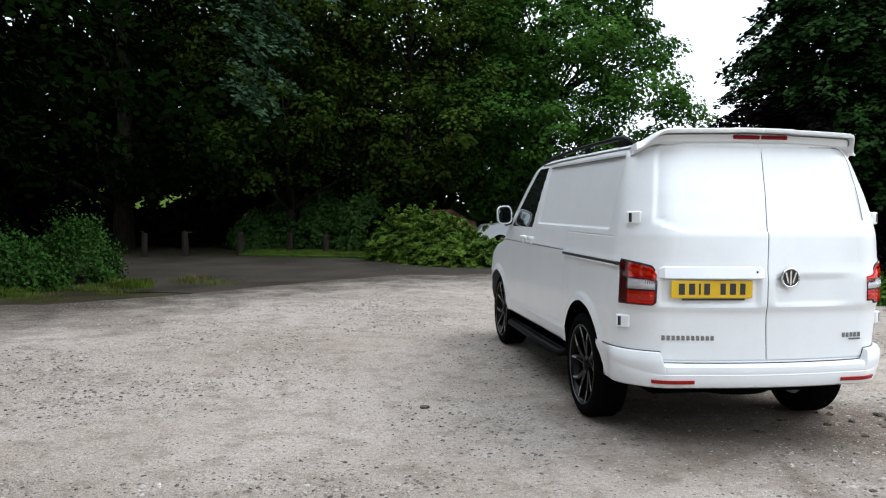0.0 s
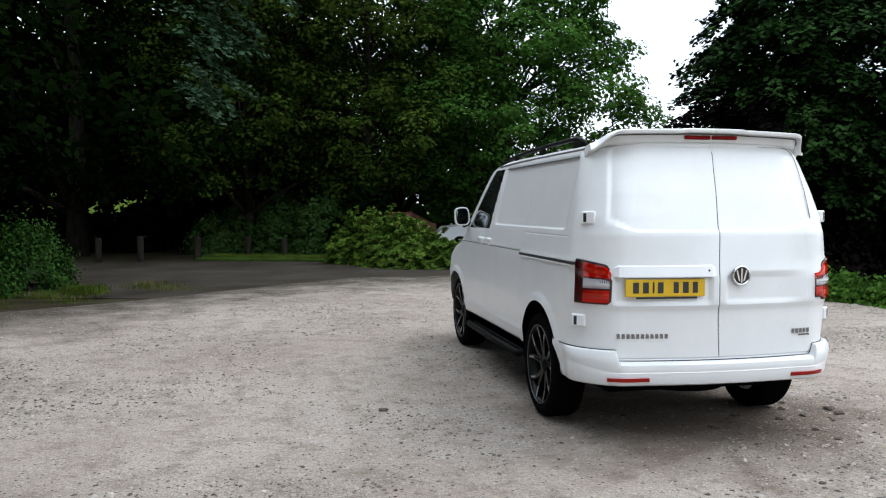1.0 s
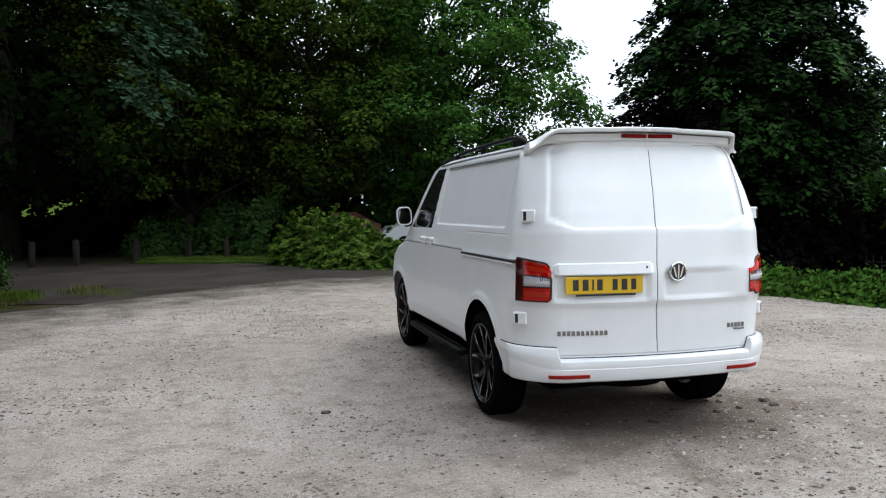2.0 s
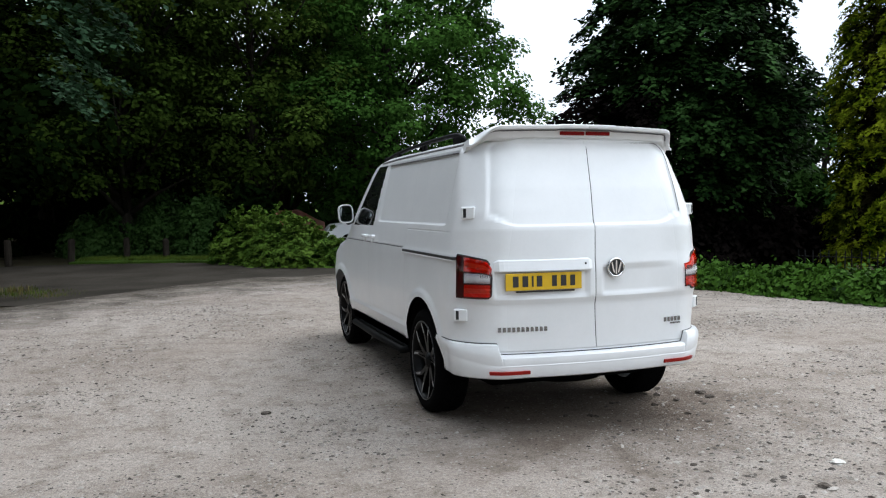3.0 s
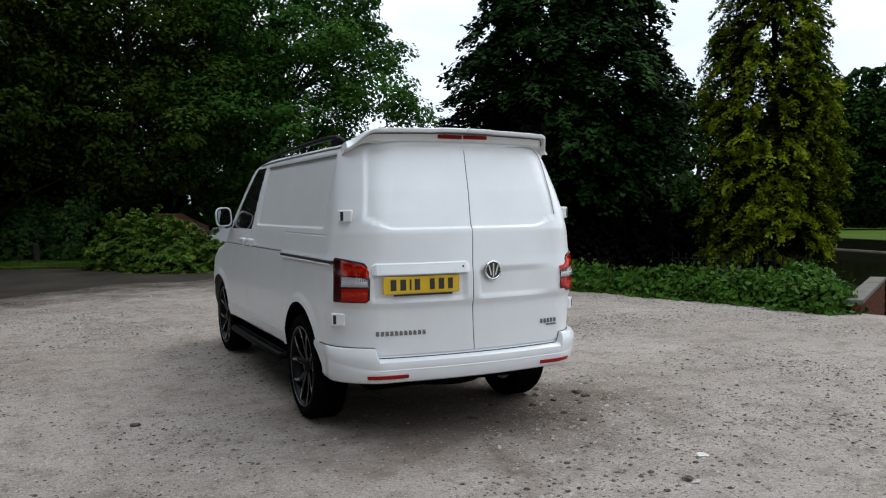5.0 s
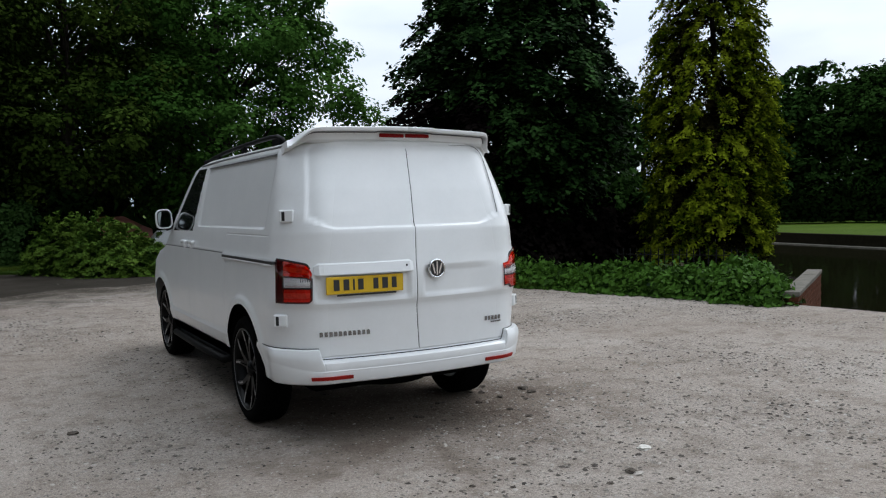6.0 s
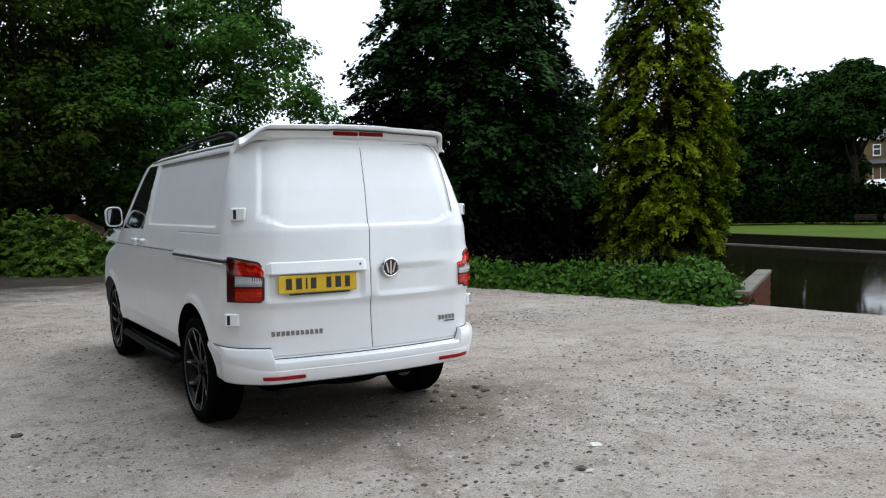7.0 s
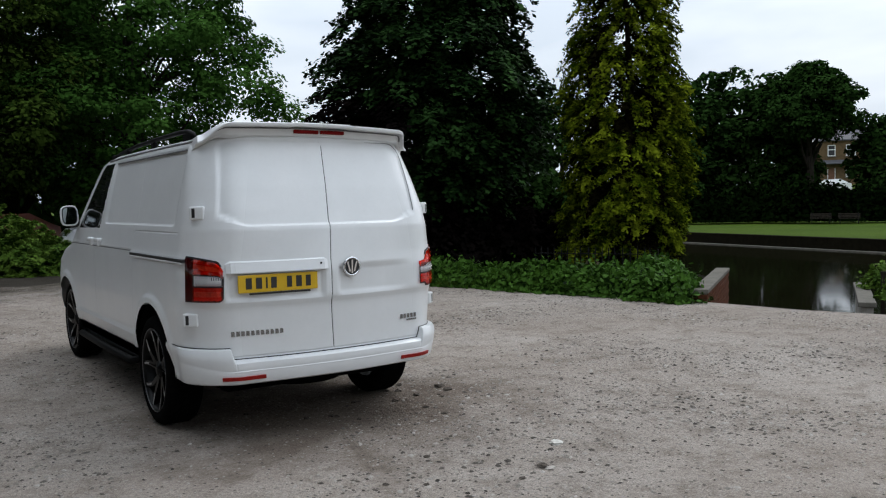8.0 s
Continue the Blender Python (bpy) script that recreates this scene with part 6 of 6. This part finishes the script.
def parked_car(x, y, turn, paint, label, z=-0.03):
    """A small hatchback: rounded body, glazed cabin, wheels and lamps."""
    c = tagged(new("parked_car"), label, "car", "parked cars")
    c.matrix_basis = pose(x, y, z, 0, 0, turn)
    prof = [(-2.0, 0.35), (-2.02, 0.75), (-1.85, 0.92), (-1.0, 1.0), (-0.45, 1.40), (0.9, 1.45), (1.65, 1.05), (1.95, 0.95), (2.0, 0.35)]
    verts, faces = [], []
    for sgn, inset in ((-1, 0.16), (-1, 0.0), (1, 0.0), (1, 0.16)):
        for px, pz in prof:
            k = 0.18 if pz > 1.2 else 0.0
            wd = 0.84 - k - (inset if pz > 0.5 else inset * 0.4)
            verts.append((px * (0.985 if inset else 1.0), sgn * (wd if inset == 0 else 0.84 - k), pz - (0.0 if inset else 0.03)))
    n = len(prof)
    for r in range(3):
        for i in range(n - 1):
            faces.append((r * n + i, r * n + i + 1, (r + 1) * n + i + 1, (r + 1) * n + i))
    faces += [tuple(range(n)), tuple(range(3 * n, 4 * n))]
    bm = bmesh.new()
    vs = [bm.verts.new(v) for v in verts]
    for f in faces:
        bm.faces.new([vs[i] for i in f])
    bmesh.ops.recalc_face_normals(bm, faces=bm.faces[:])
    part("body", bm, paint, c)
    for sgn in (-1, 1):
        raw("side_window", [(-0.80, sgn * 0.80, 1.02), (-0.42, sgn * 0.668, 1.34), (0.85, sgn * 0.668, 1.38), (1.35, sgn * 0.80, 1.05)], [(0, 1, 2, 3)], GLASS_DARK, c)
    raw("rear_window", [(0.95, -0.55, 1.42), (0.95, 0.55, 1.42), (1.60, 0.68, 1.09), (1.60, -0.68, 1.09)], [(0, 1, 2, 3)], GLASS_DARK, c)
    raw("windscreen", [(-0.98, -0.68, 1.03), (-0.98, 0.68, 1.03), (-0.49, 0.55, 1.40), (-0.49, -0.55, 1.40)], [(0, 1, 2, 3)], GLASS_DARK, c)
    for px in (-1.25, 1.25):
        for sgn in (-1, 1):
            v, f = lathe([(-0.09, 0.0), (-0.09, 0.2), (-0.08, 0.30), (0.08, 0.30), (0.09, 0.2), (0.09, 0.0)], 20)
            raw("wheel", [(b + px, a + sgn * 0.76, cc + 0.30) for a, b, cc in v], f, RUBBER, c)
    for sgn in (-1, 1):
        bm = bmesh.new()
        box(bm, (0.06, 0.22, 0.20), pose(1.97, sgn * 0.66, 0.84), 0.02)
        part("tail_lamp", bm, LENS_RED, c)
    return c


parked_car(1.8, 28.3, 20, CAR_RED, "small red hatchback parked behind the bushes, paint paled for sky reflection")
parked_car(5.2, 24.3, -8, CAR_SILVER, "small silver hatchback parked behind the bushes")
parked_car(*across(60.6, 95), -55, WHITE_UPVC, "small white hatchback parked below the stone house", float(land_z(*across(60.6, 95))))

# ---- tufts, stones ----
def blades(name, label, spots, seed, mat, category="grass"):
    """Grass blades as narrow leaves standing on the ground."""
    rng = np.random.default_rng(seed)
    P, N, S = [], [], []
    for x, y, r, h, n in spots:
        a, q = rng.uniform(0, 2 * np.pi, n), np.sqrt(rng.uniform(0, 1, n)) * r
        P.append(np.stack([x + q * np.cos(a), y + q * np.sin(a), np.full(n, h * 0.45) + 0.02], 1))
        N.append(np.stack([np.cos(a), np.sin(a), rng.normal(0, 0.25, n)], 1))
        S.append(rng.uniform(0.6, 1.1, n) * h)
    P, N, S = np.concatenate(P), np.concatenate(N), np.concatenate(S)
    P[:, 2] += lot_z(P[:, 0], P[:, 1])
    me = leaf_mesh(name, P, N, S, rng, wide=0.05, fold=0.03, droop=3.5)
    return tagged(finish(name, me, mat), label, category, kind="stuff")


L_GRASS = leaf_material("grass_blade", (0.022, 0.046, 0.006), (0.072, 0.098, 0.016), scale=2.0, spec=0.02)
L_STRAW = leaf_material("dry_grass_blade", (0.05, 0.052, 0.017), (0.12, 0.10, 0.04), scale=2.0, spec=0.02)
blades("grass_tuft", "green grass and weeds at the gravel's edge", [(-5.9, 10.35, 0.45, 0.22, 500), (-6.5, 10.1, 0.5, 0.14, 300), (-7.6, 9.4, 0.8, 0.12, 500), (-7.0, 8.8, 0.5, 0.06, 500), (-6.0, 9.4, 0.45, 0.06, 400), (-9.2, 8.9, 0.9, 0.12, 500), (-5.0, 11.4, 0.6, 0.15, 160), (-4.5, 11.1, 0.7, 0.09, 200)], 71, L_GRASS)
blades("dry_grass", "tuft of dry grass beside the drive", [(-5.0, 11.3, 0.3, 0.22, 60), (-4.6, 11.0, 0.6, 0.10, 120), (-6.2, 9.9, 0.6, 0.1, 150)], 72, L_STRAW)
blades("verge_grass", "short grass on the shaded verge", [(-4.0, 21.6, 0.8, 0.12, 700), (-2.6, 20.9, 0.9, 0.12, 800), (-1.4, 20.0, 0.8, 0.12, 700), (6.2, 7.2, 0.25, 0.12, 160), (6.8, 5.5, 0.3, 0.1, 160)], 73, L_GRASS)


def scatter_stones(name, label, n, size, material, seed, power=1.6):
    """Loose stones: small uneven pebbles, most of them in the near half of the lot."""
    rng = np.random.default_rng(seed)
    x, y = rng.uniform(-9.0, 8.5, n * 3), -4.0 + 16.0 * rng.uniform(0, 1, n * 3) ** power
    thin = rng.uniform(0, 1, n * 3) < 0.12
    y = np.where(thin, -4.0 - 5.0 * rng.uniform(0, 1, n * 3) ** 2, y)
    y = np.where(y < -2.6, y + np.random.default_rng(seed + 500).normal(0, 0.8, n * 3), y)
    clump = np.sin(x * 1.9 + 0.7 * np.sin(y * 1.3)) * np.cos(y * 1.6 + 0.5 * np.sin(x * 2.1)) + rng.uniform(-0.9, 1.7, n * 3)
    # fewer loose chips lie over the patch darkened for the van's shade
    off_patch = np.hypot(x - 0.1, y - 0.9) + rng.uniform(-0.5, 1.3, n * 3) > 1.5
    # and over the earthy margins darkened under the trees
    margin = np.maximum((-0.75 * x + 0.66 * y - 6.6) / 2.6, (y - 0.05 * x - 8.8) / 3.2) < rng.uniform(0, 1, n * 3)
    ok = off_patch & margin & inside(GRAVEL_EDGE + EDGE + [(2.0, -20.0), (-30.0, -18.0)], x, y) & (clump > 0)
    x, y = x[ok][:n], y[ok][:n]
    n = len(x)
    s = size[0] + (size[1] - size[0]) * rng.uniform(0, 1, n) ** 3
    base = np.array([(1, 0, 0), (0.3, 0.9, 0), (-0.8, 0.5, 0), (-0.7, -0.6, 0), (0.4, -0.9, 0), (0.25, 0.15, 0.52), (-0.3, -0.25, 0.46)], float)
    tri = np.array([(0, 1, 5), (1, 2, 5), (2, 6, 5), (2, 3, 6), (3, 4, 6), (4, 5, 6), (4, 0, 5)], np.int32)
    base[:, 0] *= 1.45
    v = base[None] * rng.uniform(0.7, 1.3, (n, 7, 1)) * s[:, None, None]
    a = rng.uniform(0, 2 * np.pi, n)
    c, sn = np.cos(a)[:, None], np.sin(a)[:, None]
    vx, vy = v[..., 0] * c - v[..., 1] * sn, v[..., 0] * sn + v[..., 1] * c
    co = np.stack([vx + x[:, None], vy + y[:, None], v[..., 2] + lot_z(x, y)[:, None] - 0.001], -1).reshape(-1, 3)
    idx = (tri[None] + 7 * np.arange(n, dtype=np.int32)[:, None, None]).reshape(-1)
    me = bpy.data.meshes.new(name)
    me.vertices.add(len(co))
    me.vertices.foreach_set("co", co.ravel())
    me.loops.add(len(idx))
    me.loops.foreach_set("vertex_index", idx)
    me.polygons.add(len(idx) // 3)
    me.polygons.foreach_set("loop_start", np.arange(0, len(idx), 3, dtype=np.int32))
    me.update(calc_edges=True)
    return tagged(finish(name, me, material), label, "stones", kind="stuff")


scatter_stones("gravel_stones", "loose mixed gravel stones and clods on the lot", 48000, (0.006, 0.0175), GRIT, 81, 1.5)
scatter_stones("coarse_stones", "coarser dark stones lying on the gravel", 30000, (0.0065, 0.019), GRIT_DARK, 82, 1.3)


def fallen_petals():
    """Pale petals and dead leaves lying on the tarmac and along the margin."""
    rng = np.random.default_rng(91)
    n = 190
    x, y = rng.normal(-3.2, 1.9, n), rng.normal(15.2, 2.2, n)
    ok = y > 11.5 + np.abs(x + 2.5) * 0.3
    x, y = x[ok], y[ok]
    pos = np.stack([x, y, np.full(len(x), 0.012)], 1)
    nrm = np.stack([rng.normal(0, 0.25, len(x)), rng.normal(0, 0.25, len(x)), np.ones(len(x))], 1)
    me = leaf_mesh("fallen_petals", pos, nrm, rng.uniform(0.03, 0.07, len(x)), rng, wide=0.35, fold=0.05)
    return tagged(finish("fallen_petals", me, PETAL), "pale fallen petals and leaves on the tarmac", "petals", kind="stuff")


PETAL = pebble_material("fallen_petal", [(0.0, (0.05, 0.04, 0.02)), (0.6, (0.16, 0.13, 0.08)), (1.0, (0.45, 0.43, 0.38))])
fallen_petals()


def rock(x, y, r, mat, label, seed):
    """One larger loose stone."""
    rng = random.Random(seed)
    bm = bmesh.new()
    bmesh.ops.create_icosphere(bm, subdivisions=2, radius=r)
    for v in bm.verts:
        v.co *= rng.uniform(0.55, 1.25)
        v.co.z = v.co.z * 0.35
    ob = part("stone", bm, mat)
    ob.location = (x, y, float(lot_z(x, y)) + r * 0.12)
    return tagged(ob, label, "stone", "loose stones on the gravel")


rock(0.911, -1.139, 0.045, PALE_STONE, "loose pale stone lying on the gravel", 1)
rock(0.540, -1.422, 0.04, CLOD, "loose dark clod lying on the gravel", 2)
rock(0.550, -1.479, 0.03, GRIT, "loose pale stone lying on the gravel", 3)
rock(-2.024, 1.385, 0.04, CLOD, "loose dark stone lying on the gravel", 4)
rock(1.304, 0.662, 0.045, CLOD, "loose dark clod lying on the gravel", 5)
rock(1.282, 0.521, 0.04, CLOD, "loose dark clod lying on the gravel", 6)
clods = random.Random(17)
for cx, cy, spread, count in ((1.20, 0.53, 0.25, 5), (0.78, 0.80, 0.18, 3), (0.03, 0.38, 0.22, 7), (0.60, -1.40, 0.12, 2), (0.97, -0.03, 0.3, 3), (-0.7, -0.9, 0.5, 3)):
    for k in range(count):
        rock(cx + clods.gauss(0, spread), cy + clods.gauss(0, spread), clods.uniform(0.014, 0.030), CLOD, "small dark clod of earth lying on the gravel", 20 + k)
